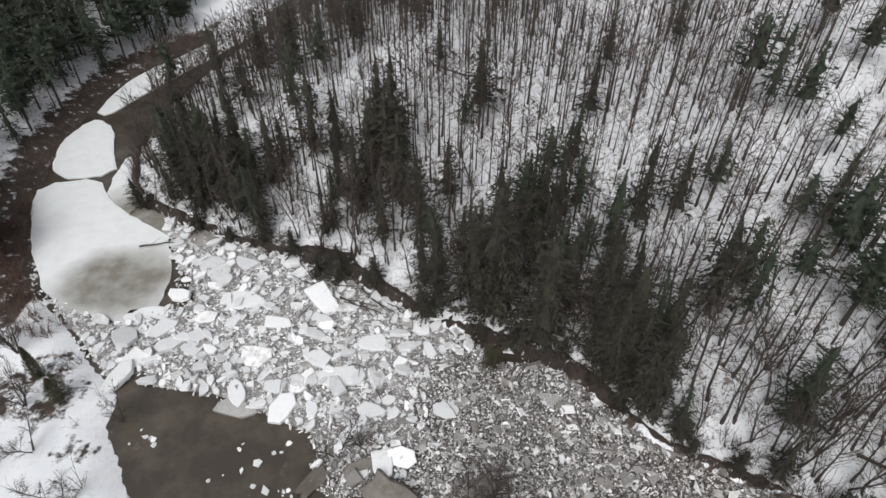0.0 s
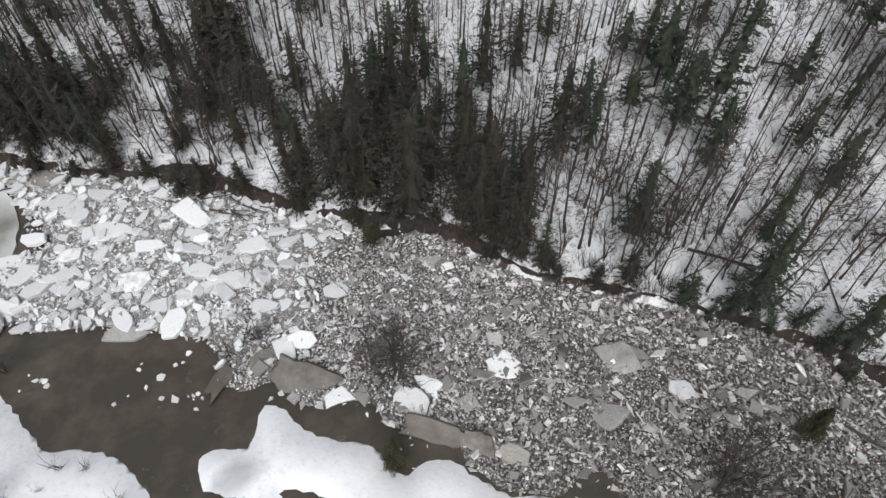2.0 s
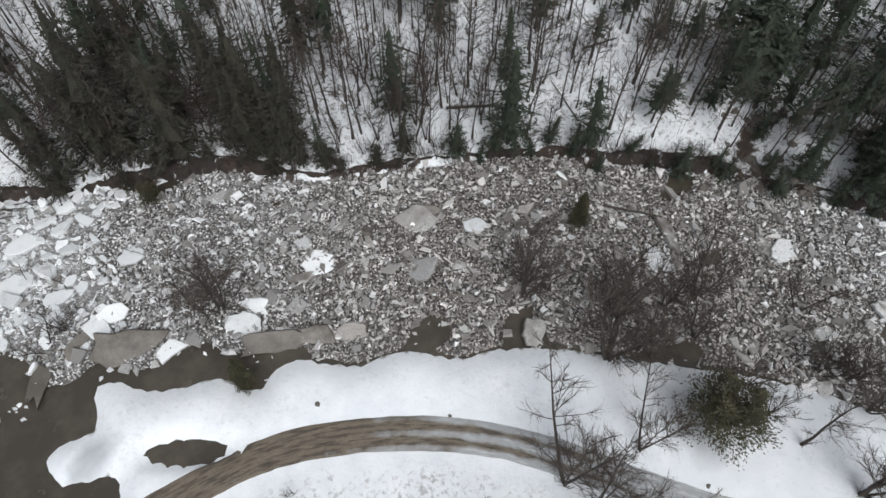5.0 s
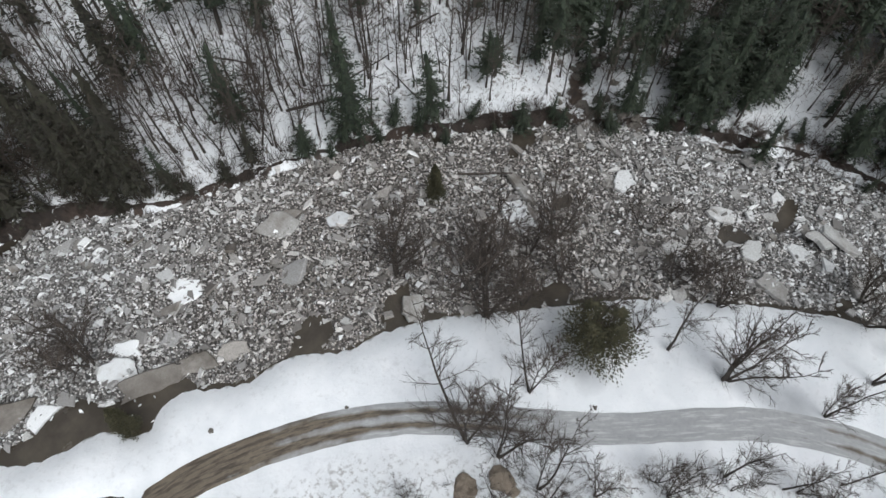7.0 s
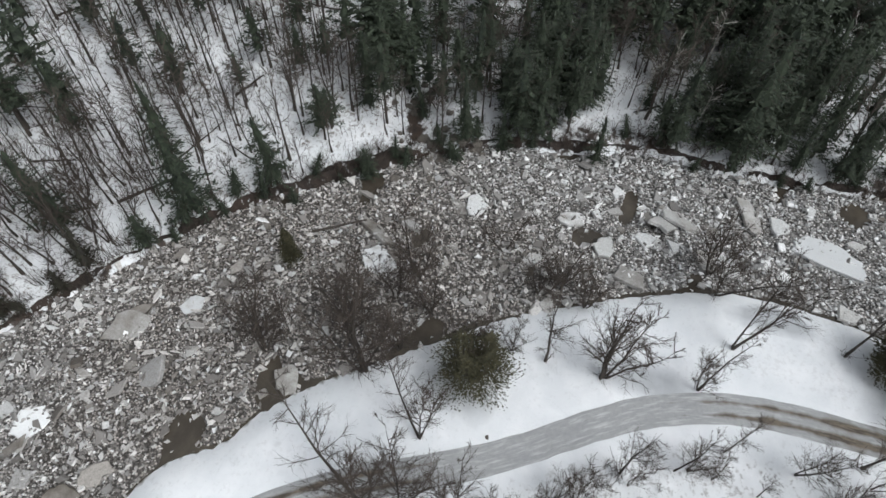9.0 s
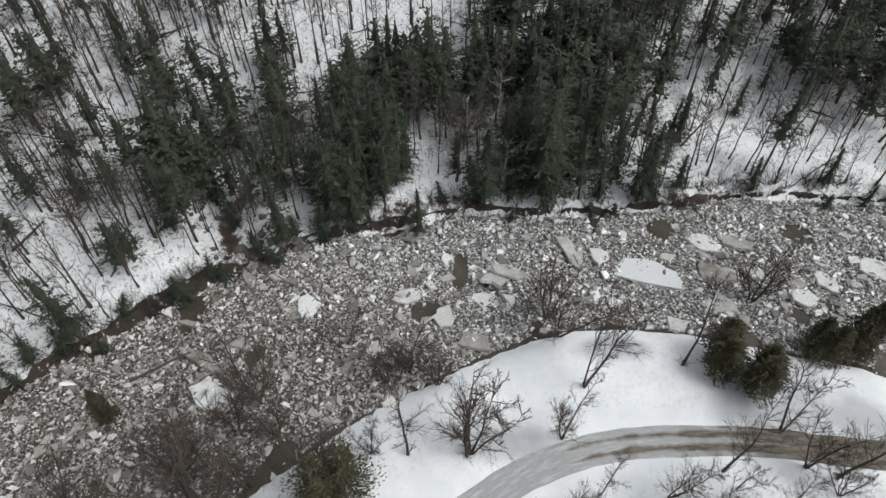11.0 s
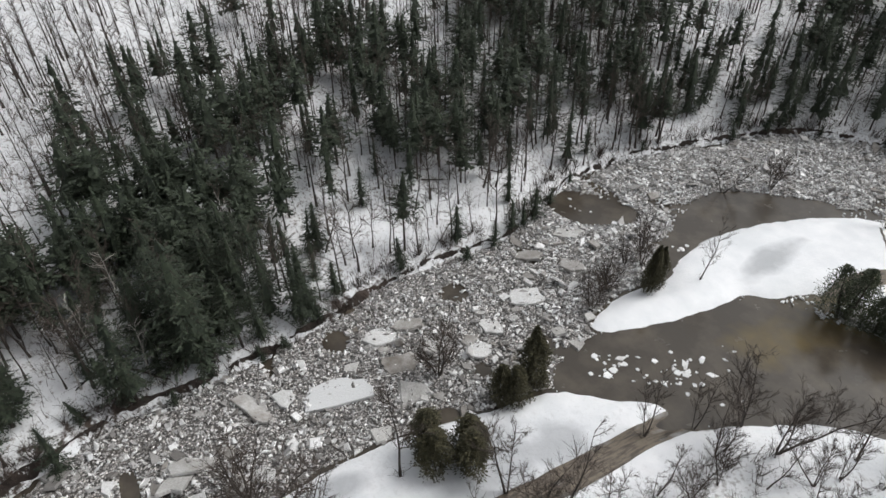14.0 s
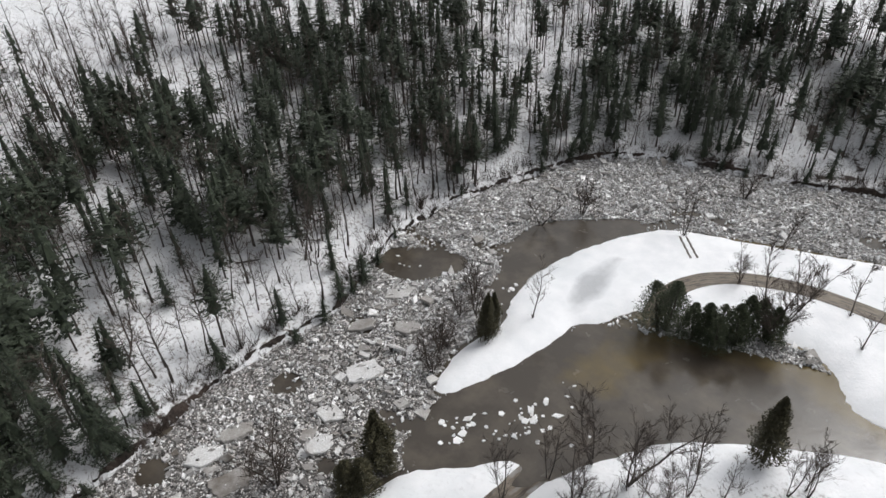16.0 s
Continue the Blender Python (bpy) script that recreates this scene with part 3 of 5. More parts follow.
def build_jam():
    rng = np.random.default_rng(5)
    jam = tagged(new("ice_jam"), "jam of broken dirty river ice filling the channel", "ice jam")
    gx, gy = np.arange(-66, 100, 0.62), np.arange(-205, 84, 0.62)
    X, Y = np.meshgrid(gx, gy)
    M = jam_mask(X.ravel(), Y.ravel())
    Z = bed_height(X.ravel(), Y.ravel(), M)
    w, h = len(gx), len(gy)
    idx = np.arange(w * h).reshape(h, w)
    F = np.stack([idx[:-1, :-1], idx[:-1, 1:], idx[1:, 1:], idx[1:, :-1]], -1).reshape(-1, 4)
    F = F[(M[F] > -0.8).any(1)]
    used = np.unique(F)
    back = np.zeros(w * h, int)
    back[used] = np.arange(len(used))
    part("brash_bed", raw_mesh("brash_bed", np.stack([X.ravel(), Y.ravel(), Z], 1)[used], back[F], ICE_BED, attrs={"white": (white_zone(X.ravel(), Y.ravel()) + 0.6 * smooth(-70, -115, Y.ravel()))[used], "mud": mud_zone(X.ravel(), Y.ravel())[used]}), jam, "wet brown brash ice packed between the blocks")
    # rubble, graded by size
    specs = [(52000, 0.36, 0.12, 0.8, ICE), (9500, 0.66, 0.17, 0.65, ICE), (1700, 1.25, 0.24, 0.42, ICE), (520, 1.9, 0.3, 0.3, ICE_GREY), (12000, 0.6, 0.16, 0.45, ICE_CLEAN)]
    for j, (n, mean, th, tl, mat) in enumerate(specs):
        p = np.c_[rng.uniform(-64, 97, n * 9), rng.uniform(-200, 82, n * 9)]
        m = jam_mask(p[:, 0], p[:, 1])
        z = bed_height(p[:, 0], p[:, 1], m)
        wz = white_zone(p[:, 0], p[:, 1])
        keep = (m > 0.1) & (z > -0.05 - 0.1 * (j > 2)) & (rng.random(len(p)) > wz * 0.75)
        if mat is ICE_CLEAN:
            keep = (m > 0.1) & (rng.random(len(p)) < 0.10 + 0.9 * wz + 0.35 * smooth(-70, -115, p[:, 1]))
        p, m, z = p[keep][:n], m[keep][:n], z[keep][:n]
        k = len(p)
        size = mean * np.exp(rng.normal(0, 0.38, k))
        tilt = np.abs(rng.normal(0, tl, k))
        V, F = rubble(rng, p, size, th * rng.uniform(0.6, 1.4, k), tilt, np.maximum(z, 0) + 0.06)
        ob = part("ice_rubble", raw_mesh("ice_rubble", V, F, mat, attrs={"mud": np.repeat(mud_zone(p[:, 0], p[:, 1]) * (rng.random(k) < 0.8), 8)}), jam, "tilted blocks of dirty ice rubble" if mat is ICE else "paler plates of broken ice")
        tagged(ob, kind="stuff")
    # the clean white floes upstream, each one a piece
    shapes = [slab_mesh("ice_floe_piece", o, 0.28, ICE_CLEAN, 0.04) for o in chunk_variants(rng, 14, (6, 7, 9))]
    p = np.c_[rng.uniform(-48, 8, 6000), rng.uniform(24, 80, 6000)]
    m, wz = jam_mask(p[:, 0], p[:, 1]), white_zone(p[:, 0], p[:, 1])
    p = p[(m > 0.2) & (rng.random(len(p)) < wz)]
    placed = []
    for x, y in p:
        s = float(np.clip(1.9 * math.exp(rng.normal(0, 0.55)), 0.8, 6.0))
        if all((x - a) ** 2 + (y - b) ** 2 > (0.31 * (s + c)) ** 2 for a, b, c in placed):
            placed.append((x, y, s))
        if len(placed) >= 298:
            break
    for q, (x, y, s) in enumerate(placed):
        ob = part("ice_floe_piece", shapes[q % 14], jam)
        ob.matrix_basis = Matrix.Translation((x, y, rng.uniform(0.15, 0.55))) @ pose(0, 0, 0, rng.normal(0, 9), rng.normal(0, 9), rng.uniform(0, 360)) @ Matrix.Diagonal((s, s * rng.uniform(0.6, 1.0), 1.0 + 0.3 * s, 1))
    return jam


def ice_slab(x, y, length, width, yaw, tilt, mat, thick=0.55, z=0.45):
    rng = np.random.default_rng(int(abs(x * 31 + y * 17)) + 3)
    o = ragged(rng, length, width, 6 + int(rng.integers(0, 3)), 0.27)
    q = np.roll(o, -1, 0)
    o = np.stack([o, o * 0.67 + q * 0.33, o * 0.33 + q * 0.67], 1).reshape(-1, 2)
    o = o * (1 + rng.normal(0, 0.055, (len(o), 1)))
    me = slab_mesh("ice_slab", o, thick, mat, 0.12, 0.05)
    ob = new("ice_slab", me)
    ob.matrix_basis = Matrix.Translation((x, y, z - thick * 0.75 + 0.26 * width * math.sin(radians(abs(tilt))))) @ pose(0, 0, 0, 0, 0, yaw) @ pose(0, 0, 0, tilt, 0, 0)
    label = "thick mud-stained ice block stranded by the snowy shore" if mat is ICE_MUDDY else "large white ice slab lying on the jam" if mat is not ICE_GREY else "large grey dirt-stained ice slab tilted in the jam"
    return tagged(ob, label, "ice slab", "ice slabs in the jam")


build_jam()
# x, y, length, width, yaw, tilt
GREY_UPSTREAM = [(32, 23.5, 6.5, 3.6, -38, 20), (27.5, 17, 4.4, 3.6, 40, -24), (55, 1, 6, 2.2, 60, 22), (58, -2, 4.5, 1.8, 70, 20), (5, 32, 4, 3.6, 20, -26), (-25, 42.4, 5.5, 2.2, -12, 6), (-39, 74, 6, 3, -35, 6), (32, 2.4, 3.6, 3, 20, 22)]
GREY_DOWNSTREAM = [(77, -70, 4, 3, 80, 12), (71, -66, 5, 2.6, 75, -18), (59, -32, 4, 3, 60, 10), (71, -71, 4, 2.5, 70, 16), (65, -41, 3, 3, 10, 10), (69, -35, 3, 4.6, 60, 28), (80, -95, 5, 3, 80, 8), (74, -99, 4, 3, 30, 10)]
WHITE_UPSTREAM = [(18, 26, 4, 3.4, 10, 5), (51, -1, 5, 4, 30, 6), (7, 24.6, 5, 3, -30, 20), (-1, 27.5, 3, 2, 10, 12), (-17, 46, 4.5, 2.8, 30, 6), (1, 42, 3.6, 3, 0, 8), (-34, 67, 7, 4, -30, 4), (-13, 47, 6.5, 3, 10, 5), (-16, 56, 4, 2, -40, 14), (-28, 60, 6, 4, -20, 4), (9, 26.2, 4, 2, -40, 18), (37, 18, 3, 3, 0, 6)]
WHITE_DOWNSTREAM = [(71, -56, 10, 5.0, 76, 4), (77, -65, 4.8, 4, 40, 10), (75, -46, 6, 2.4, 20, 12), (70.6, -37, 5.5, 3.4, 65, 20), (74, -50, 3, 3, 0, 6), (67, -76, 4, 3, 60, 6), (70, -80, 4, 3, 20, 8), (72, -88, 5, 4, 70, 4), (81, -105, 5.5, 4, 60, 3), (63, -28, 3.6, 3, 30, 8), (66, -23, 2.6, 4, 20, 10), (66, -33, 3, 3, 50, 6), (64, -10, 3.6, 3, 0, 8), (65, -44, 4, 3, 30, 6)]
MUDDY_BLOCKS = [(-5, 31, 9, 3.6, -22, 36), (9, 20.6, 7, 2.6, -28, 34), (13, 18.2, 4, 2.4, -30, 28), (-14, 33, 4.6, 1.8, 50, 30), (-9.5, 34.6, 4, 1.6, 35, 30), (16, 16.2, 3.4, 2.2, -20, 24), (33.5, 24.2, 4.6, 2.2, -38, 30)]
for row in GREY_UPSTREAM + GREY_DOWNSTREAM:
    ice_slab(*row, ICE_GREY, 0.55)
for row in MUDDY_BLOCKS:
    ice_slab(*row, ICE_MUDDY, 1.0)
for row in WHITE_UPSTREAM:
    ice_slab(*row, ICE_CLEAN, 0.45)
for j, row in enumerate(WHITE_DOWNSTREAM):
    ice_slab(*row, ICE_CLEAN if j == 0 else ICE_PALE, 0.45)


def mat_sheet():
    k = Mat("melting_sheet_ice", 0.55)
    melt = k.math("ADD", k.attr("melt"), k.math("MULTIPLY", k.math("SUBTRACT", k.noise(0.12, 5, 0.6), 0.5), 0.9))
    c = k.mix(k.ramp(melt, [(0.3, 0.0), (1.0, 1.0)]), (0.76, 0.77, 0.765), (0.20, 0.185, 0.155))
    k.color(k.mix(k.ramp(k.noise(0.5, 5), [(0.4, 0.0), (0.8, 0.4)]), c, (0.58, 0.59, 0.56)))
    k.bump(k.noise(0.8, 4), 0.2, 0.1)
    return k.m


SHEET = mat_sheet()


def ice_sheet(outline, melt_at=None, melt_r=(1, 1)):
    """A wide unbroken plate of river ice."""
    o = rounded(outline, True, 1)
    o = np.vstack([o * (1 - u) + np.roll(o, -1, 0) * u for u in np.arange(4) / 4]).reshape(4, -1, 2).transpose(1, 0, 2).reshape(-1, 2)
    c = o.mean(0)
    d = (o - c) / np.hypot(*(o - c).T)[:, None]
    o = o + d * (1.2 * fbm(o[:, 0] / 2.5, o[:, 1] / 2.5, 7))[:, None]
    k, rings = len(o), 8
    V, melt = [], []
    for j in range(1, rings + 1):
        q = c + (o - c) * (j / rings)
        V.append(np.c_[q, np.full(k, 0.32 if j < rings else 0.26)])
    V.append(np.c_[o, np.full(k, -0.2)])
    V = np.vstack([np.c_[[c], [0.32]], *V])
    a, b = np.arange(k), (np.arange(k) + 1) % k
    F = [np.c_[np.zeros(k, int), 1 + a, 1 + b]]
    for s in range(1, 1 + k * rings, k):
        F += [np.c_[s + a, s + k + a, s + k + b], np.c_[s + a, s + k + b, s + b]]
    F = np.vstack(F)
    area = np.cross(V[F[0][1]] - V[F[0][0]], V[F[0][2]] - V[F[0][0]])[2]
    F = F if area > 0 else F[:, ::-1]
    m = np.zeros(len(V)) if melt_at is None else 1.1 * (1 - smooth(0.2, 1.2, np.hypot((V[:, 0] - melt_at[0]) / melt_r[0], (V[:, 1] - melt_at[1]) / melt_r[1])))
    return tagged(new("ice_sheet", raw_mesh("ice_sheet", V, F, SHEET, None, False, {"melt": m})), "wide white sheet of river ice with grey melting patches", "ice sheet", "unbroken ice sheets")


ice_sheet([(-71, 88), (-61, 90), (-58, 85), (-55, 82), (-45, 77), (-40, 66), (-40, 58), (-42, 54.5), (-47, 57), (-56, 59), (-66, 74), (-70, 81)], (-47, 64), (13, 11))
ice_sheet([(-72, 111), (-74, 101), (-70, 89.5), (-58.5, 91.5), (-62, 98), (-64, 104), (-68, 110)])
ice_sheet([(-59, 99), (-56, 91), (-53, 84), (-43, 77), (-33, 73.5), (-36, 72), (-46, 75), (-55, 81.5), (-59, 87)], (-48, 80), (16, 12))
ice_sheet([(-48, 170), (-61, 143), (-70, 131), (-72.5, 114), (-69, 112), (-66, 119), (-60, 131), (-46, 158)])
ice_sheet([(-46, 58), (-40, 59.5), (-33, 56.5), (-36, 54), (-42, 54)])


def floating_ice(rng):
    shapes = [slab_mesh("ice_floe", o, 0.2, ICE_CLEAN, 0.03) for o in chunk_variants(rng, 6)]
    spots = [(55, -90, 2.2, 4.5, 26), (49.5, -96, 1.8, 5.5, 34), (47, -98, 7, 6, 18), (-20, 34, 8, 5, 12), (-35, 38, 3, 2, 6), (-16, 31, 3, 2, 8), (-66, 62, 3, 8, 14), (68, -117, 3, 3, 6), (88, -111, 4, 2, 5)]
    for cx, cy, rx, ry, n in spots:
        for _ in range(n):
            x, y = cx + rng.normal(0, rx * 0.5), cy + rng.normal(0, ry * 0.5)
            if ground_z(x, y) > -0.12:
                continue
            s = float(np.clip(0.55 * math.exp(rng.normal(0, 0.5)), 0.25, 1.5))
            ob = new("ice_floe", shapes[rng.integers(6)])
            ob.matrix_basis = Matrix.Translation((x, y, -0.1)) @ pose(0, 0, 0, 0, 0, rng.uniform(0, 360)) @ Matrix.Diagonal((s, s, 1, 1))
            tagged(ob, "small pale ice floe drifting on brown water", "ice floe", "floating ice pieces")


floating_ice(np.random.default_rng(8))


# ---------------- plants ----------------
class Geo:
    """Collects tubes and small leaf faces as triangles."""

    def __init__(self):
        self.V, self.F, self.n = [], [], 0

    def add(self, V, F):
        self.V.append(V)
        self.F.append(F + self.n)
        self.n += len(V)

    def tube(self, P, R, sides=4):
        P, R = np.asarray(P, float), np.asarray(R, float)
        k = len(P)
        d = np.gradient(P, axis=0)
        d /= np.linalg.norm(d, axis=1)[:, None] + 1e-9
        ref = np.where(np.abs(d[:, 2:3]) > 0.9, [[1.0, 0, 0]], [[0, 0, 1.0]])
        u = np.cross(d, ref)
        u /= np.linalg.norm(u, axis=1)[:, None] + 1e-9
        v = np.cross(d, u)
        a = np.arange(sides) / sides * 2 * np.pi
        V = P[:, None] + R[:, None, None] * (np.cos(a)[None, :, None] * u[:, None] + np.sin(a)[None, :, None] * v[:, None])
        i = np.arange(k - 1)[:, None] * sides
        s, s2 = np.arange(sides)[None], ((np.arange(sides) + 1) % sides)[None]
        F = np.stack([np.stack([i + s, i + s2, i + sides + s2], -1), np.stack([i + s, i + sides + s2, i + sides + s], -1)], 2)
        self.add(V.reshape(-1, 3), F.reshape(-1, 3))

    def sliver(self, a, b, w, rng):
        """The finest twigs: a narrow tapering blade."""
        e = np.cross(b - a, rng.normal(0, 1, 3))
        e *= w / (np.linalg.norm(e) + 1e-9)
        self.add(np.array([a - e, a + e, b + e * 0.4, b - e * 0.4]), np.array([(0, 1, 2), (0, 2, 3)]))

    def arrays(self):
        return np.vstack(self.V), np.vstack(self.F)

    def mesh(self, name, mat):
        return raw_mesh(name, *self.arrays(), mat)


def sweep(rng, p, d, length, bend, steps, up=0.25):
    P, d = [np.array(p, float)], np.array(d, float)
    for _ in range(steps):
        d = d + rng.normal(0, bend, 3) + [0, 0, up / steps]
        d /= np.linalg.norm(d)
        P.append(P[-1] + d * length / steps)
    return np.array(P)


def pole_tree(rng, H=14.0, light=False, bushy=1.0):
    """A slim straight forest hardwood, bare; light: with fewer faces, for the deep woods."""
    t, c = Geo(), Geo()
    n = 3 if light else 6
    z = np.linspace(0, 1, n + 1)
    sway = np.cumsum(rng.normal(0, 0.10, (n + 1, 2)), 0)
    P = np.c_[sway - sway[0], z * H]
    r0 = rng.uniform(0.09, 0.165)
    t.tube(P, r0 * (1 - 0.88 * z) * np.where(z == 0, 1.5, 1), 4 if light else 5)
    for _ in range(int(rng.integers(9, 12) * bushy) if light else rng.integers(13, 19)):
        q = rng.uniform(0.34, 0.97)
        p = np.array([np.interp(q, z, P[:, j]) for j in range(3)])
        a, e = rng.uniform(0, 6.28), rng.uniform(0.35, 1.0)
        L = H * rng.uniform(0.12, 0.26) * (1.25 - q)
        B = sweep(rng, p, (math.cos(a) * math.cos(e), math.sin(a) * math.cos(e), math.sin(e)), L + 0.5, 0.12, 3)
        c.tube(B[::3] if light else B, [0.046, 0.016] if light else np.linspace(0.050, 0.018, 4), 3)
        for _ in range(6 if light else 7):
            s = rng.uniform(0.2, 1)
            b = np.array([np.interp(s, np.linspace(0, 1, 4), B[:, j]) for j in range(3)])
            d = B[-1] - B[0] + rng.normal(0, 0.5 * L, 3)
            d /= np.linalg.norm(d)
            T = sweep(rng, b, d, 0.4 * L + 0.4, 0.15, 2)
            if light:
                c.sliver(T[0], T[2], 0.026, rng)
            else:
                c.tube(T[::2], [0.022, 0.011], 3)
    return t, c


def spreading_tree(rng, H=14.0, stems=3, lean=0.28, fine=1.65, thick=0.135, low=0.18):
    """An open-grown bare tree with several stems and a twiggy crown."""
    t, c = Geo(), Geo()
    for s in range(stems):
        a = 6.28 * s / stems + rng.uniform(-0.6, 0.6)
        l = lean * rng.uniform(0.4, 1.3) if stems > 1 else 0.06
        h = H * rng.uniform(0.75, 1.0) if s else H
        S = sweep(rng, (0.12 * math.cos(a) * (stems > 1), 0.12 * math.sin(a) * (stems > 1), 0), (l * math.cos(a), l * math.sin(a), 1), h, 0.09, 6, 0.15)
        t.tube(S, thick * (0.7 + 0.3 * (s == 0)) * np.array([1.4, 1, 0.86, 0.7, 0.5, 0.3, 0.12]), 5)
        for _ in range(int(12 * fine)):
            q = rng.uniform(low, 0.98)
            p = np.array([np.interp(q, np.linspace(0, 1, 7), S[:, j]) for j in range(3)])
            b, e = rng.uniform(0, 6.28), rng.uniform(0.35, 1.0)
            L = H * rng.uniform(0.16, 0.36) * (1.15 - 0.8 * q)
            B = sweep(rng, p, (math.cos(b) * math.cos(e), math.sin(b) * math.cos(e), math.sin(e)), L, 0.07, 4, 0.45)
            c.tube(B, np.linspace(0.36 * thick, 0.013, 5), 3)
            for _ in range(int(5 * fine)):
                u = rng.uniform(0.2, 1)
                o = np.array([np.interp(u, np.linspace(0, 1, 5), B[:, j]) for j in range(3)])
                d = (B[-1] - B[0]) / L + rng.normal(0, 0.42, 3)
                d /= np.linalg.norm(d)
                l = L * rng.uniform(0.22, 0.5)
                T = sweep(rng, o, d, l, 0.12, 2, 0.3)
                c.tube(T[::2], [0.021, 0.010], 3)
                for _ in range(int(4 * fine)):
                    w = T[0] + (T[2] - T[0]) * rng.uniform(0.2, 1)
                    d2 = d + rng.normal(0, 0.5, 3)
                    d2 /= np.linalg.norm(d2)
                    c.sliver(w, w + d2 * l * rng.uniform(0.35, 0.8), 0.012, rng)
    return t, c


def sprays(rng, C, D, size, droop=0.3, slim=(0.12, 0.24)):
    """Small ragged needle sprays at C, pointing along D; a folded kite each."""
    n = len(C)
    D = D / (np.linalg.norm(D, axis=1)[:, None] + 1e-9)
    side = np.cross(D, np.array([0, 0, 1.0]) + rng.normal(0, 0.35, (n, 3)))
    side /= np.linalg.norm(side, axis=1)[:, None] + 1e-9
    up = np.cross(side, D)
    s = size[:, None]
    tip = C + D * s + [0, 0, -1] * s * droop * rng.uniform(0, 1, (n, 1))
    mid = C + D * s * 0.45
    w = s * rng.uniform(*slim, (n, 1))
    V = np.stack([C - D * s * 0.15, mid + side * w - up * w * 0.5, tip, mid - side * w - up * w * 0.5], 1).reshape(-1, 3)
    f = np.array([(0, 1, 2), (0, 2, 3)])
    return V, (f[None] + (np.arange(n) * 4)[:, None, None]).reshape(-1, 3)


def conifer(rng, H=14.0, R=2.3, start=0.10, levels=17, per=6, shape=0.85, gap=0.0, step=0.24, light=False, rise=0.0):
    """A spruce, hemlock or pine: whorls of drooping boughs hung with needle sprays."""
    t, c = Geo(), Geo()
    sway = np.cumsum(rng.normal(0, 0.06, (6, 2)), 0)
    z = np.linspace(0, 1, 6)
    P = np.c_[sway - sway[0], z * H]
    t.tube(P[::5] if light else P, [0.20, 0.02] if light else 0.20 * (1 - 0.92 * z), 4 if light else 5)
    C, D, S = [], [], []
    for i in range(levels):
        q = start + (0.985 - start) * (i + rng.uniform(-0.3, 0.3)) / levels
        q = min(max(q, start), 0.985)
        full = R * (1 - (q - start) / (1 - start)) ** shape * (0.55 + 0.45 * min(1, (q - start) / 0.12 + 0.3)) + 0.2
        base = np.array([np.interp(q, z, P[:, 0]), np.interp(q, z, P[:, 1]), q * H])
        for a in np.arange(per) / per * 6.28 + rng.uniform(0, 6.28):
            if rng.random() < gap:
                continue
            a += rng.normal(0, 0.25)
            L = full * rng.uniform(0.5, 1.25)
            e = rng.uniform(-0.25, 0.15) + rise + 0.5 * max(0.0, q - 0.7) / 0.3
            d = np.array([math.cos(a) * math.cos(e), math.sin(a) * math.cos(e), math.sin(e)])
            B = np.array([base, base + d * L * 0.55, base + d * L + [0, 0, -0.10 * L]])
            if not light:
                t.tube(B[::2], [0.04, 0.012], 3)
            k = max(2, int(L / step) + 1)
            for u in np.linspace(0.25, 1.0, k):
                for sgn in (-1, 1):
                    C.append(base + d * L * u + rng.normal(0, 0.10, 3) + [0, 0, -0.10 * L * u * u])
                    D.append(d + sgn * np.array([-d[1], d[0], 0]) * rng.uniform(0.4, 1.1) + rng.normal(0, 0.2, 3))
                    S.append(rng.uniform(0.5, 1.1) * (0.36 + 0.17 * full) * (1.1 if light else 0.68))
    rings, sides = 5, 7
    for j in range(rings):
        q = start + 0.02 + (0.9 - start) * j / (rings - 1)
        a = np.arange(sides) / sides * 6.28 + j
        rad = (0.46 * R * (1 - (q - start) / (1 - start)) ** shape + 0.05) * rng.uniform(0.45, 1.15, sides)
        ring = np.c_[np.interp(q, z, P[:, 0]) + rad * np.cos(a), np.interp(q, z, P[:, 1]) + rad * np.sin(a), q * H + rng.normal(0, 0.25, sides)]
        tip = np.array([[np.interp(q, z, P[:, 0]), np.interp(q, z, P[:, 1]), min(q + 0.30 * (1 - start), 1.0) * H]])
        c.add(np.vstack([tip, ring]), np.c_[np.zeros(sides, int), 1 + np.arange(sides), 1 + (np.arange(sides) + 1) % sides])
    C.append(np.array([P[-1, 0], P[-1, 1], H * 0.97])), D.append(np.array([0, 0, 1.0])), S.append(0.8)
    c.add(*sprays(rng, np.array(C), np.array(D), np.array(S), 0.3, (0.18, 0.34) if light else (0.12, 0.24)))
    return t, c


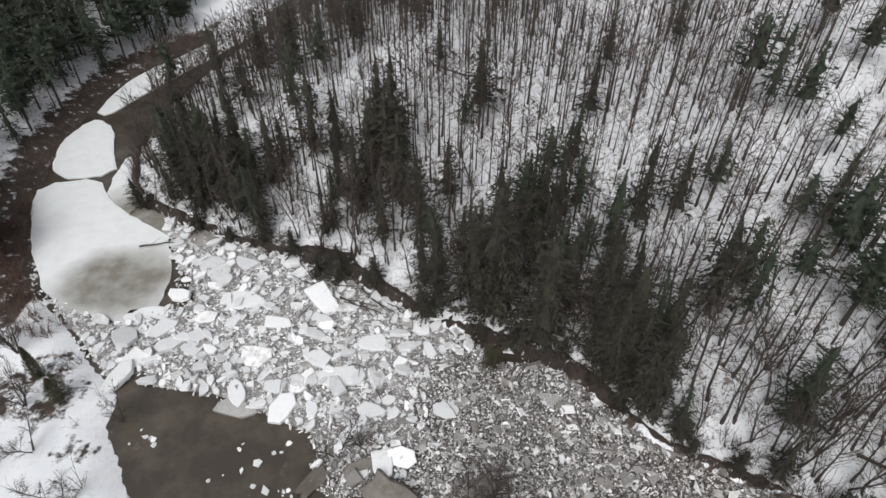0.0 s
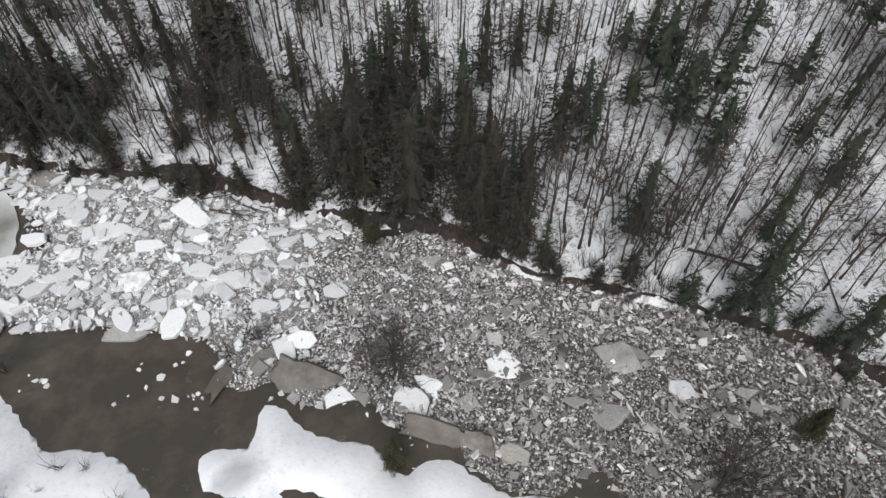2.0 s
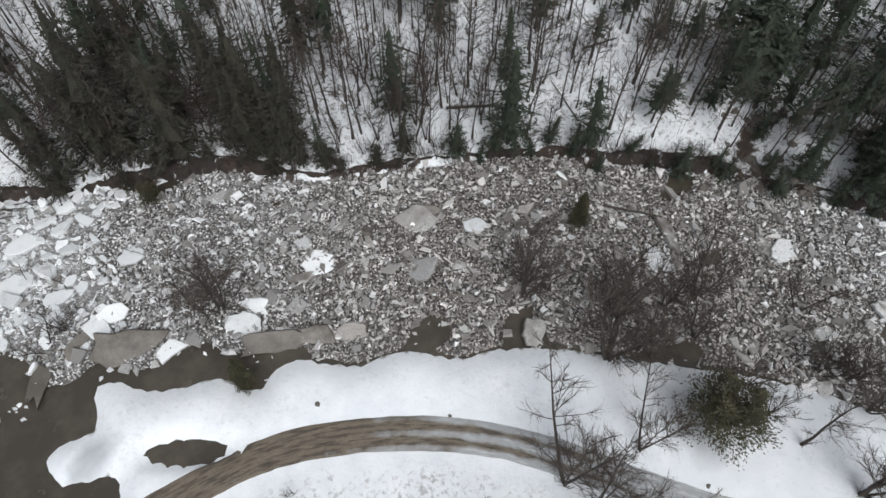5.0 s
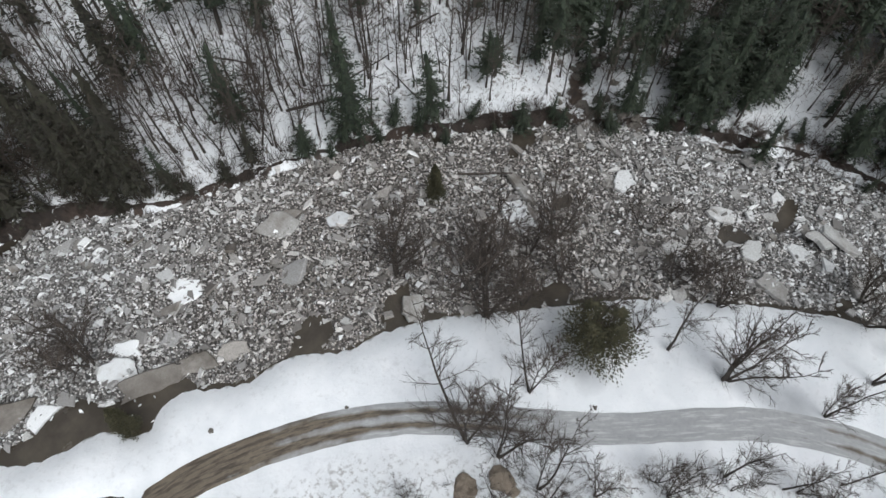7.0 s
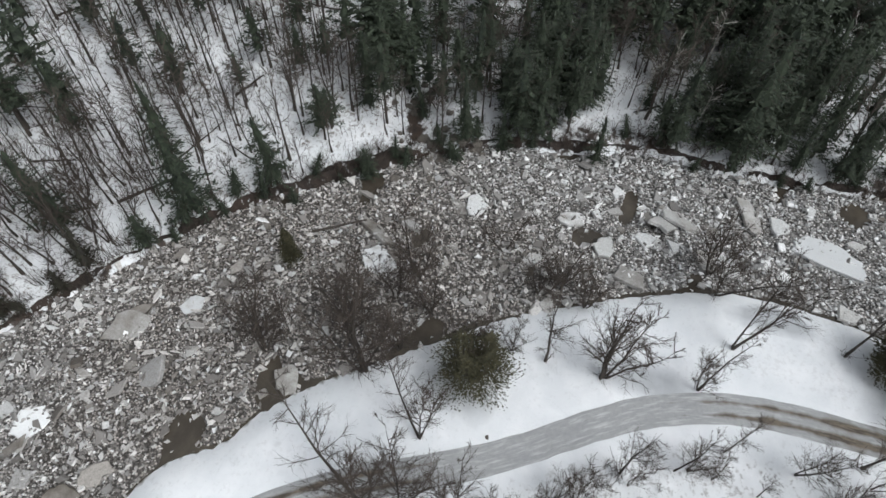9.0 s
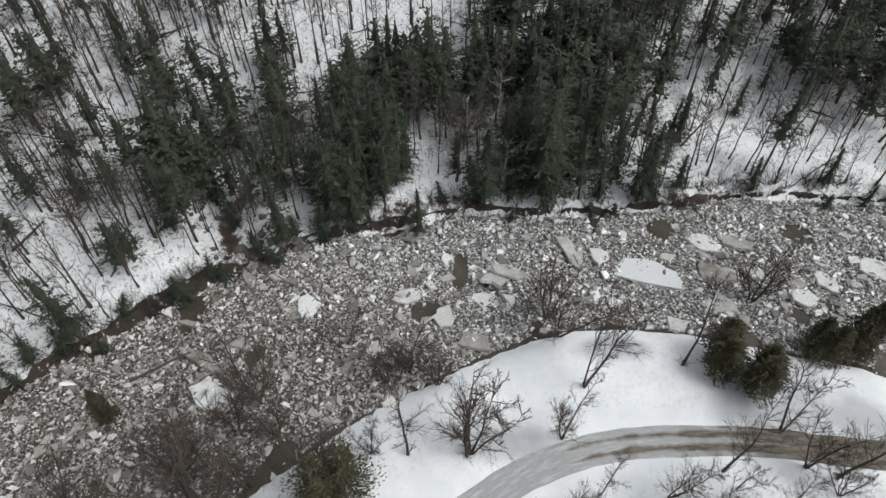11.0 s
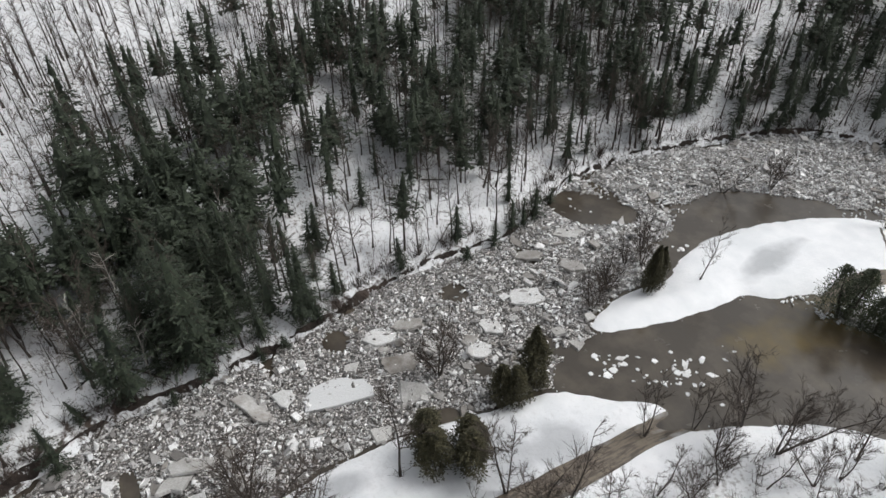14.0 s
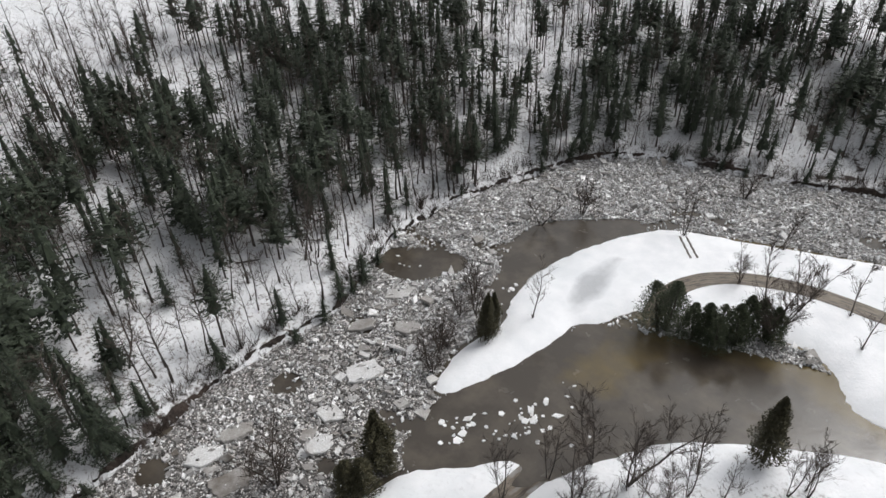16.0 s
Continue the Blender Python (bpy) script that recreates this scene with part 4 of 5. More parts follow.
def bushy_cedar(rng, H=8.0, R=3.0, tops=3, n=9500):
    """A dense many-topped cedar, its foliage near the outside."""
    t, c = Geo(), Geo()
    C, D = [], []
    for k in range(tops):
        a = 6.28 * k / tops + rng.uniform(0, 1)
        off = np.array([math.cos(a), math.sin(a)]) * R * 0.42 * (tops > 1)
        h, r = H * rng.uniform(0.72, 1.0), R * (0.72 if tops > 1 else 1.0)
        t.tube(np.array([(off[0] * 0.3, off[1] * 0.3, 0), (off[0] * 0.8, off[1] * 0.8, h * 0.5), (off[0], off[1], h * 0.93)]), [0.2, 0.12, 0.03], 5)
        m = n // tops
        q, b = rng.random(m) ** 0.8, rng.uniform(0, 6.28, m)
        prof = np.sin(np.clip(q * 0.86 + 0.14, 0, 1) * np.pi) ** 0.6 * (1 - (0.45 if tops > 1 else 0.72) * q)
        lump = 1 + 0.30 * np.sin(3 * b + 7 * q + k) + 0.16 * np.sin(7 * b - 11 * q)
        rr = r * prof * lump * rng.triangular(0.1, 0.85, 1.3, m)
        C.append(np.c_[off[0] + rr * np.cos(b), off[1] + rr * np.sin(b), 0.3 + q * h * 0.97])
        D.append(np.c_[np.cos(b), np.sin(b), rng.uniform(-0.2, 1.2, m)] + rng.normal(0, 0.35, (m, 3)))
    C, D = np.vstack(C), np.vstack(D)
    c.add(*sprays(rng, C, D, rng.uniform(0.12, 0.32, len(C)), 0.15, (0.14, 0.28)))
    return t, c


def shrub(rng, H=2.4, stems=14):
    g = Geo()
    for _ in range(stems):
        a, l = rng.uniform(0, 6.28), rng.uniform(0.1, 0.8)
        S = sweep(rng, rng.normal(0, 0.15, 3) * [1, 1, 0], (l * math.cos(a), l * math.sin(a), 1), H * rng.uniform(0.5, 1), 0.12, 3)
        g.tube(S, [0.03, 0.022, 0.016, 0.01], 3)
        for _ in range(4):
            u = S[rng.integers(1, 4)]
            d = S[-1] - S[0] + rng.normal(0, 0.7 * H, 3)
            g.sliver(u, u + d / np.linalg.norm(d) * H * rng.uniform(0.15, 0.45), 0.016, rng)
    return g


PR = np.random.default_rng(21)
POLES = [pole_tree(PR) for _ in range(9)]
OPEN_TREES = [spreading_tree(PR, 14, st, ln) for st, ln in ((1, 0.1), (2, 0.22), (3, 0.3), (4, 0.32), (1, 0.1), (3, 0.4))]
BRUSH_TREES = [spreading_tree(PR, 9, st, 0.34, 1.4, 0.115, 0.12) for st in (3, 4, 2, 4)]
SPRUCES = [conifer(PR, 14, r, s, lv, 7, sh) for r, s, lv, sh in ((2.3, 0.06, 15, 0.62), (2.6, 0.08, 15, 0.5), (2.1, 0.10, 15, 0.66), (2.5, 0.16, 13, 0.48))]
PINES = [conifer(PR, 14, r, s, lv, 7, 0.55, 0.12, 0.26, False, 0.25) for r, s, lv in ((2.8, 0.40, 11), (3.2, 0.30, 12), (2.5, 0.46, 10), (2.9, 0.24, 13))]
HEMLOCKS = [conifer(PR, 14, r, s, lv, 7, sh, 0.05, 0.27) for r, s, lv, sh in ((2.9, 0.05, 15, 0.6), (3.3, 0.08, 15, 0.5), (2.6, 0.14, 14, 0.55))]
CEDARS = [bushy_cedar(PR, 8, r, tp) for r, tp in ((2.2, 2), (2.8, 3), (1.7, 1), (3.3, 4))]
LOW_SHRUBS = [shrub(PR, 2.2, 7) for _ in range(6)]


def kit(pairs, trunk_mat, crown_mat):
    return [(t.mesh("trunk", trunk_mat), c.mesh("crown", crown_mat)) for t, c in pairs]


OAKS = [spreading_tree(PR, 12, st, 0.14, 1.15, 0.13, 0.22) for st in (1, 2, 1)]
KIT = {
    "oak": (kit(OAKS, BARK, OAK), 12.0, "oak_tree", "twiggy brown hardwood with a dense leafless crown", "tree", "brown hardwoods on the slope"),
    "pole": (kit(POLES, BARK, TWIG), 14.0, "bare_tree", "slim leafless hardwood standing on the snowy slope", "tree", "bare forest trees"),
    "birch": (kit(POLES[:3], PALE_BARK, PALE_BARK), 14.0, "birch_tree", "pale-barked bare birch among dark conifers", "tree", "birches on the slope"),
    "open": (kit(OPEN_TREES, BARK, TWIG), 14.0, "roadside_tree", "open-grown leafless tree with twiggy crown in snow", "tree", "bare trees by the road"),
    "brush": (kit(BRUSH_TREES, BARK, TWIG), 9.0, "alder_tree", "leafless many-stemmed tree caught in the ice jam", "tree", "drowned trees in the ice"),
    "spruce": (kit(SPRUCES, BARK, NEEDLE), 14.0, "conifer_tree", "dark green conifer with drooping boughs on the bank", "tree", "forest conifers"),
    "hemlock": (kit(HEMLOCKS, BARK, HEMLOCK), 14.0, "hemlock_tree", "dark brownish hemlock with dense boughs above the ice", "tree", "hemlocks on the upstream bank"),
    "pine": (kit(PINES, BARK, PINE), 14.0, "pine_tree", "tall thin-crowned green pine on the slope", "tree", "forest pines"),
    "cedar": (kit(CEDARS, BARK, CEDAR), 8.0, "cedar_tree", "dense olive-green cedar at the water's edge", "tree", "riverside cedars"),
    "green": (kit(CEDARS, BARK, YOUNG_PINE), 8.0, "conifer_tree", "bushy dark green conifer standing in flood water", "tree", "conifers by the flooded road"),
}
FR = np.random.default_rng(22)
RAW = {
    "pole": [pole_tree(FR, 14.0, True) for _ in range(10)],
    "oak": [pole_tree(FR, 12.0, True, 2.2) for _ in range(5)],
    "spruce": [conifer(FR, 14, r, s, 12, 5, sh, 0.08, 0.6, True) for r, s, sh in ((2.4, 0.12, 0.55), (2.6, 0.16, 0.45), (2.2, 0.24, 0.6), (2.6, 0.3, 0.42))],
    "hemlock": [conifer(FR, 14, r, s, 12, 5, sh, 0.08, 0.55, True) for r, s, sh in ((2.9, 0.10, 0.55), (3.2, 0.16, 0.45), (2.6, 0.2, 0.6))],
    "pine": [conifer(FR, 14, r, s, lv, 5, 0.55, 0.12, 0.5, True, 0.25) for r, s, lv in ((2.9, 0.38, 10), (3.2, 0.30, 11), (2.5, 0.46, 9))],
}


def plant(kind, x, y, h, rng, z=None, wide=1.0, tilt=2.0, label="", variant=None):
    meshes, full, name, text, cat, group = KIT[kind]
    t, c = meshes[rng.integers(len(meshes)) if variant is None else variant]
    root = new(name)
    s = h / full
    zz = max(ground_z(x, y), -0.3) - 0.08 if z is None else z
    root.matrix_basis = Matrix.Translation((x, y, zz)) @ pose(0, 0, 0, rng.normal(0, tilt), rng.normal(0, tilt), rng.uniform(0, 360)) @ Matrix.Diagonal((s * wide, s * wide, s, 1))
    part("trunk", t, root)
    part("crown", c, root)
    return tagged(root, label or text, cat, group)


def join_trees(rows, rng):
    """rows: (kind, variant, x, y, z, h). Trunks and crowns of many trees as two sets of arrays."""
    out = {}
    for kind, v, x, y, z, h in rows:
        full = KIT[kind][1]
        a = rng.uniform(0, 6.28)
        R = np.array([[math.cos(a), -math.sin(a), 0], [math.sin(a), math.cos(a), 0], [rng.normal(0, 0.075), rng.normal(0, 0.075), 1]]).T
        wide = rng.uniform(1.05, 1.55) if kind == "pine" else rng.uniform(0.85, 1.25)
        for j in (0, 1):
            V, F = RAW_ARR[kind][v][j]
            g = out.setdefault((kind, j), Geo())
            g.add((V * [wide, wide, 1] * (h / full)) @ R + [x, y, z], F)
    return out


RAW_ARR = {k: [(t.arrays(), c.arrays()) for t, c in v] for k, v in RAW.items()}
TR = np.random.default_rng(33)

FOOT_CLUMPS = []
# trees beside the road and on the flooded point: x, y, height
ROADSIDE = [(22.2, -11.6, 18.6), (22.7, -15.1, 15), (30.5, -14.3, 13), (43.8, -20.7, 7.0), (43.7, -24.7, 15), (43.7, -31.1, 17), (46.0, -41.6, 10.5), (33.9, -34.9, 12), (22.3, -20.0, 13), (52.6, -44.9, 16.6), (60.2, -42.8, 14), (55.8, -57.2, 15.4), (42.6, -58.2, 14), (47.5, -66.1, 14), (43.3, -67.2, 11.6), (42.2, -70.0, 15), (39.7, -44.8, 8.8), (44.4, -84.5, 10), (39.4, -96.3, 15), (34.3, -95.6, 15.6), (42.3, -91.0, 10.2), (28.8, -102.2, 12), (33.8, -105.5, 7)]
FAR_POINT = [(59.9, -113.2, 11), (19.9, -105.9, 8.4), (18.1, -107.1, 8.6), (38.3, -142.3, 8), (28.7, -140.7, 11), (22.4, -144.6, 11), (19.3, -137.4, 10), (28.5, -98.5, 8.4), (25.2, -101.0, 7), (30.2, -132, 17), (51.5, -150.5, 11), (24.8, -25, 9), (28.9, -30.9, 8), (36.5, -41.4, 7), (18.5, -108, 8), (14, -131, 10), (12, -141, 11), (36, -157.6, 9)]
for x, y, h in ROADSIDE + FAR_POINT:
    FOOT_CLUMPS.append((x, y))
    plant("open", x, y, h, TR, tilt=4, wide=0.95)
INNER_SIDE = [(-60, 5), (0, 7), (15, -4), (25, -20), (38, -38), (41, -60), (40, -90), (20, -108), (-60, -118)]
grown = []
while len(grown) < 44:
    x, y = TR.uniform(8, 41), TR.uniform(-108, -8)
    f, n, i, g, r, o = (v[0] for v in fields(np.array([x]), np.array([y])))
    if n > 2 and 3.5 < r < 17 and inside(np.array([x]), np.array([y]), INNER_SIDE)[0] and all(math.hypot(x - a, y - b) > 3.2 for a, b in grown):
        grown.append((x, y))
        plant("open", x, y, TR.uniform(5, 10), TR, tilt=4, wide=1.0, label="small leafless tree among snowy brush inside the road bend")
# leafless trees standing in the jam
IN_JAM_UPPER = [(5.8, 28, 13.5), (-11.5, 36, 7.5), (-9, 37.5, 6), (36.2, 7.9, 9), (41.1, -1.9, 12), (50.3, -7, 12.6), (36, -5.4, 17), (34.6, 6.6, 12.5), (58.1, -15.8, 9.6), (54.7, -24, 10), (43.2, -1.1, 11.5), (52.9, -22, 9), (52.9, -27.6, 9), (63.3, -41.6, 11), (66.7, -69, 12), (44.1, -31.6, 13), (40, -8, 10), (69.6, -106.8, 7)]
IN_JAM_LOWER = [(64.4, -94.8, 8), (71, -112, 8), (66.5, -100, 8), (68, -109, 7), (46, -10, 9), (75, -138, 9), (70.5, -146, 9), (48, -172, 8), (3.5, 30, 8), (46.5, -5, 9), (67, -99, 7), (40.5, -16, 10), (-46, 36, 7), (-50, 42, 8), (-40, 30, 7), (-55, 50, 8), (-36, 24, 6), (-38, 40.5, 6)]
for x, y, h in IN_JAM_UPPER + IN_JAM_LOWER:
    plant("brush", x, y, h, TR, wide=1.05, z=max(-0.2, ground_z(x, y) - 0.1), tilt=4)
CEDAR_SPOTS = [(38.9, -17.5, 9, 1.15), (55.6, -61.8, 9, 1.3), (53.0, -64.6, 8.5, 1.3), (54.6, -66.5, 7, 1.2), (57.5, -74, 9, 1.0), (58.6, -79, 13, 0.85), (63.5, -107.5, 9, 0.8), (62.8, -104.8, 11, 0.7), (3.4, 18.2, 8.5, 0.7), (47.2, 9.6, 9, 0.7), (23.6, -108.7, 14, 0.7), (6.9, 49, 4.6, 0.9), (-50, 46, 7, 0.6), (-46, 43, 5, 0.8)]
for x, y, h, w in CEDAR_SPOTS:
    plant("cedar", x, y, h, TR, wide=w, variant=2 if w < 0.8 else None)
for x, y, h, v in ((43.4, -124, 11.5, 1), (38.6, -125, 9.5, 0), (35.8, -125.5, 8.5, 1), (33.3, -128, 11, 0), (30.4, -132, 10, 0)):
    plant("green", x, y, h, TR, variant=v, wide=0.95)
# conifers and pines that stand out along the far bank
BANK_CONIFERS = [(7.2, 56.5, 22), (13.2, 51.5, 18), (23, 51.5, 13), (40.4, 38.6, 14), (24, 41.5, 12.5), (49.4, 25.2, 16.5), (57.5, 17.2, 13), (28, 38.3, 8.5), (5.4, 58, 17), (-39, 79.5, 14), (-33, 79.5, 11), (-36, 83, 13), (-26, 86, 9.6), (-17, 86, 13), (-6, 85.4, 8.2), (-16.5, 72.5, 8.6), (21.3, 51.3, 13), (75.2, -5, 13), (78.4, -12.2, 16.4), (78.7, -14.5, 13), (78.6, -23.8, 9), (83.5, -33.6, 15.6), (84, -42.5, 22), (84.5, -51, 10.5), (85.5, -58, 13.4), (87.3, -63.6, 7), (87.5, -75, 7), (86.5, -96.6, 6.6)]
SLOPE_CONIFERS = [(86.3, -19, 15.8), (103, -32.2, 13), (101.3, -55.7, 14), (102.3, -75.6, 8), (109.4, -45.9, 17), (118.8, -73.3, 11), (87.5, -53.2, 14), (84.9, -57, 12), (95.9, -64.5, 10), (96.6, -138, 15), (84, -167.5, 13.4), (137, -99, 16), (131.8, -116.9, 15), (126, -129, 19), (116, -110.4, 12), (97.5, -118.3, 13), (57, -185.5, 10), (36.5, -187.5, 8), (51, -187.5, 14), (89, -160, 11), (96.5, -156, 12), (88, -86.1, 8), (90, -37, 14), (92, -48, 15), (88, -46, 12), (82, -10, 12), (84, -15, 14), (89, -41, 17), (95, -42, 15)]
SLOPE_PINES = [(50, 50, 14), (47.4, 62.5, 9), (55.8, 74.9, 9), (65.4, 36, 11), (56.3, 47.2, 9), (68.9, 14.1, 7), (77.6, 18.3, 9), (66.8, 14.2, 9), (68.1, 27.3, 8), (90.6, 4.1, 13.6), (93.9, -2.4, 18), (102.7, -11.4, 16), (88.3, 24, 8), (91.1, 14.2, 11.4), (75.9, 21.9, 8), (107.4, 21, 9), (103.7, 24.3, 10), (94.9, -19.5, 10), (103, -96.4, 10), (111, -87, 10), (136.5, -76, 13), (128, -65, 12), (94, -141, 12), (143.8, -95.8, 12)]
for x, y, h in BANK_CONIFERS + SLOPE_CONIFERS:
    plant("hemlock" if y > 40 and x < 26 else "spruce", x, y, h, TR, wide=1.2)
for x, y, h in SLOPE_PINES:
    plant("pine", x, y, h * 1.08, TR, wide=1.3)
OAK_BANK = [(-33, 75.5, 9), (-28, 73.5, 8), (-22, 72, 10), (-18, 70, 9), (-12, 68, 10), (-8, 66, 9), (-4, 62, 11), (0, 60, 10), (3, 58.5, 11), (9, 56, 10), (16, 52.5, 11), (19, 49, 12), (22, 47, 11), (26, 42.5, 9), (30, 38.5, 8), (34, 36.5, 7), (-2, 68, 11), (4, 64, 12), (10, 62, 11), (16, 58, 11), (-14, 76, 10), (-6, 74, 10), (-44, 82, 8), (-49, 87, 9), (-48, 93, 9), (-40, 86, 9), (25, 55, 10), (30, 50, 10), (20, 62, 11), (-24, 79, 9), (12, 70, 11), (2, 74, 10)]
for x, y, h in OAK_BANK:
    plant("oak", x, y, h, TR, wide=1.1)
k = 0
while k < 34:
    x, y = TR.uniform(2, 52), TR.uniform(24, 72)
    f = fields(np.array([x]), np.array([y]))[0][0]
    if 2.5 < f < 20 and TR.random() < 1.2 - f / 22:
        plant("oak", x, y, TR.uniform(7, 12), TR, wide=1.1)
        k += 1
# young conifers crowding the edge of the bank
BANK_R = rounded(FAR_BANK, False, 2)
for j in range(24, len(BANK_R) - 6, 2):
    bx, by = BANK_R[j] + TR.normal(0, 0.8, 2)
    f = fields(np.array([bx]), np.array([by]))[0][0]
    if TR.random() < 0.7:
        plant("hemlock" if by > 30 else "spruce", bx, by, TR.uniform(2.5, 7.5), TR, wide=1.5, tilt=7, label="young dark conifer leaning over the river bank")
for x, y, h in ((88, -28, 11), (91, -31, 12), (86, -36, 10), (96, -36, 12), (106, -100, 11), (112, -104, 12), (99, -52, 12), (90, -34, 9), (-82, 96, 12), (-90, 112, 13)):
    plant("birch", x, y, h, TR)


# ---------------- the woods ----------------
CONIFER_ZONES = [(10, 58, 17, 0.30), (-12, 75, 18, 0.26), (-40, 84, 10, 0.6), (22, 50, 10, 0.4), (80, -14, 8, 0.8), (86, -42, 13, 0.85), (86, -56, 8, 0.6), (100, -45, 20, 0.8), (97, -18, 14, 0.7), (60, 75, 22, 0.12), (120, -60, 26, 0.42), (125, -105, 34, 0.40), (100, -150, 26, 0.40), (70, -205, 40, 0.45), (20, -215, 40, 0.45), (135, -150, 42, 0.42), (90, -112, 12, 0.25), (-36, 82, 8, 0.5), (100, 0, 10, 0.45), (75, 55, 18, 0.12), (60, 40, 18, 0.08), (90, 25, 18, 0.12), (75, 75, 25, 0.12), (82, 5, 10, 0.6), (45, 55, 16, 0.10)]


def conifer_share(x, y):
    p = np.full(np.shape(x), 0.05)
    for cx, cy, r, s in CONIFER_ZONES:
        p = np.maximum(p, s * (1 - smooth(0.65, 1.15, np.hypot(x - cx, y - cy) / r)))
    return p * (0.55 + 0.9 * vnoise(x / 8, y / 8, 91))


WOODS = [(-62, 60), (-62, 190), (0, 190), (60, 175), (110, 130), (130, 60), (150, 0), (190, -40), (205, -110), (190, -190), (120, -250), (20, -245), (-20, -190), (60, -100), (60, 0)]


def build_woods():
    rng = np.random.default_rng(44)
    step = 2.6
    gx, gy = np.meshgrid(np.arange(-150, 260, step), np.arange(-330, 290, step))
    x, y = (gx + rng.uniform(-0.5, 0.5, gx.shape) * step).ravel(), (gy + rng.uniform(-0.5, 0.5, gy.shape) * step).ravel()
    z, f, n, i, g, r = height(x, y)
    dens = (0.62 + 0.52 * smooth(-10, 25, y) * (1 - 0.35 * smooth(35, 60, x))) * (0.35 + 0.9 * vnoise(x / 13, y / 13, 92)) * (1 - 0.6 * smooth(55, 120, f))
    dens = dens * (0.55 + 0.45 * smooth(1, 9, f)) + 0.27 * conifer_share(x, y)
    keep = (f > 1.2) & (g > 1.3) & (rng.random(len(x)) < dens) & inside(x, y, WOODS)
    west = (n > 4) & (n < 34) & (x < -66) & (y > 62) & (y < 200) & (rng.random(len(x)) < 0.62)
    x, y, z, f, n = (v[keep | west] for v in (x, y, z, f, n))
    con = np.where(n > 4, 0.8, conifer_share(x, y))
    is_con = rng.random(len(x)) < con
    bare_near = np.flatnonzero(~is_con & (f > 0))[np.argsort(np.abs(f[~is_con & (f > 0)] + 0.1 * np.abs(y[~is_con & (f > 0)] + 20)))][:290]
    con_near = np.flatnonzero(is_con & (f > 0))[np.argsort(f[is_con & (f > 0)])][:190]
    things = set(bare_near) | set(con_near)
    rows = []
    for k in range(len(x)):
        if is_con[k]:
            kind, h = ("pine", rng.uniform(9, 16)) if rng.random() < 0.55 else ("spruce", rng.uniform(7, 16))
            if y[k] > 30 and x[k] < 35 and n[k] < 0 and rng.random() < 0.8:
                kind = "hemlock"
        else:
            brown = (0.22 if y[k] > 15 else 0.10) + 0.35 * (1 - smooth(0.5, 1.2, math.hypot(x[k] + 4, y[k] - 70) / 30))
            kind, h = ("oak", rng.uniform(8, 13)) if rng.random() < brown else ("pole", rng.uniform(9, 16.5))
        if k in things:
            plant(kind, x[k], y[k], h, rng, z=z[k] - 0.1, wide=rng.uniform(0.85, 1.2), tilt=3.5)
        else:
            rows.append((kind, rng.integers(len(RAW[kind])), x[k], y[k], z[k] - 0.1, h))
    mats = {("oak", 0): BARK, ("oak", 1): OAK, ("pole", 0): BARK, ("pole", 1): TWIG, ("spruce", 0): BARK, ("spruce", 1): NEEDLE, ("hemlock", 0): BARK, ("hemlock", 1): HEMLOCK, ("pine", 0): BARK, ("pine", 1): PINE}
    woods = tagged(new("far_woods"), "dense mixed winter woods of bare hardwoods and conifers", "woods", kind="stuff")
    for key, geo in join_trees(rows, rng).items():
        part(("trunks", "crowns")[key[1]], geo.mesh("far_woods", mats[key]), woods)
    return x, y


def scatter(name, geos, mat, spots, rng, lo, hi, label, cat):
    g = Geo()
    arr = [s.arrays() for s in geos]
    for x, y, z in spots:
        V, F = arr[rng.integers(len(arr))]
        a, s = rng.uniform(0, 6.28), rng.uniform(lo, hi)
        R = np.array([[math.cos(a), math.sin(a), 0], [-math.sin(a), math.cos(a), 0], [0, 0, 1]])
        g.add(V * s @ R + [x, y, z - 0.05], F)
    return tagged(new(name, g.mesh(name, mat)), label, cat, kind="stuff")


def sapling(rng):
    g = Geo()
    S = sweep(rng, (0, 0, 0), (rng.normal(0, 0.2), rng.normal(0, 0.2), 1), rng.uniform(1.2, 3.2), 0.1, 1)
    g.tube(S, [0.036, 0.014], 3)
    for _ in range(3):
        u = S[0] + (S[-1] - S[0]) * rng.uniform(0.3, 0.9)
        d = rng.normal(0, 0.6, 3) + [0, 0, 0.5]
        g.tube(np.array([u, u + d * 0.7]), [0.018, 0.008], 3)
    return g


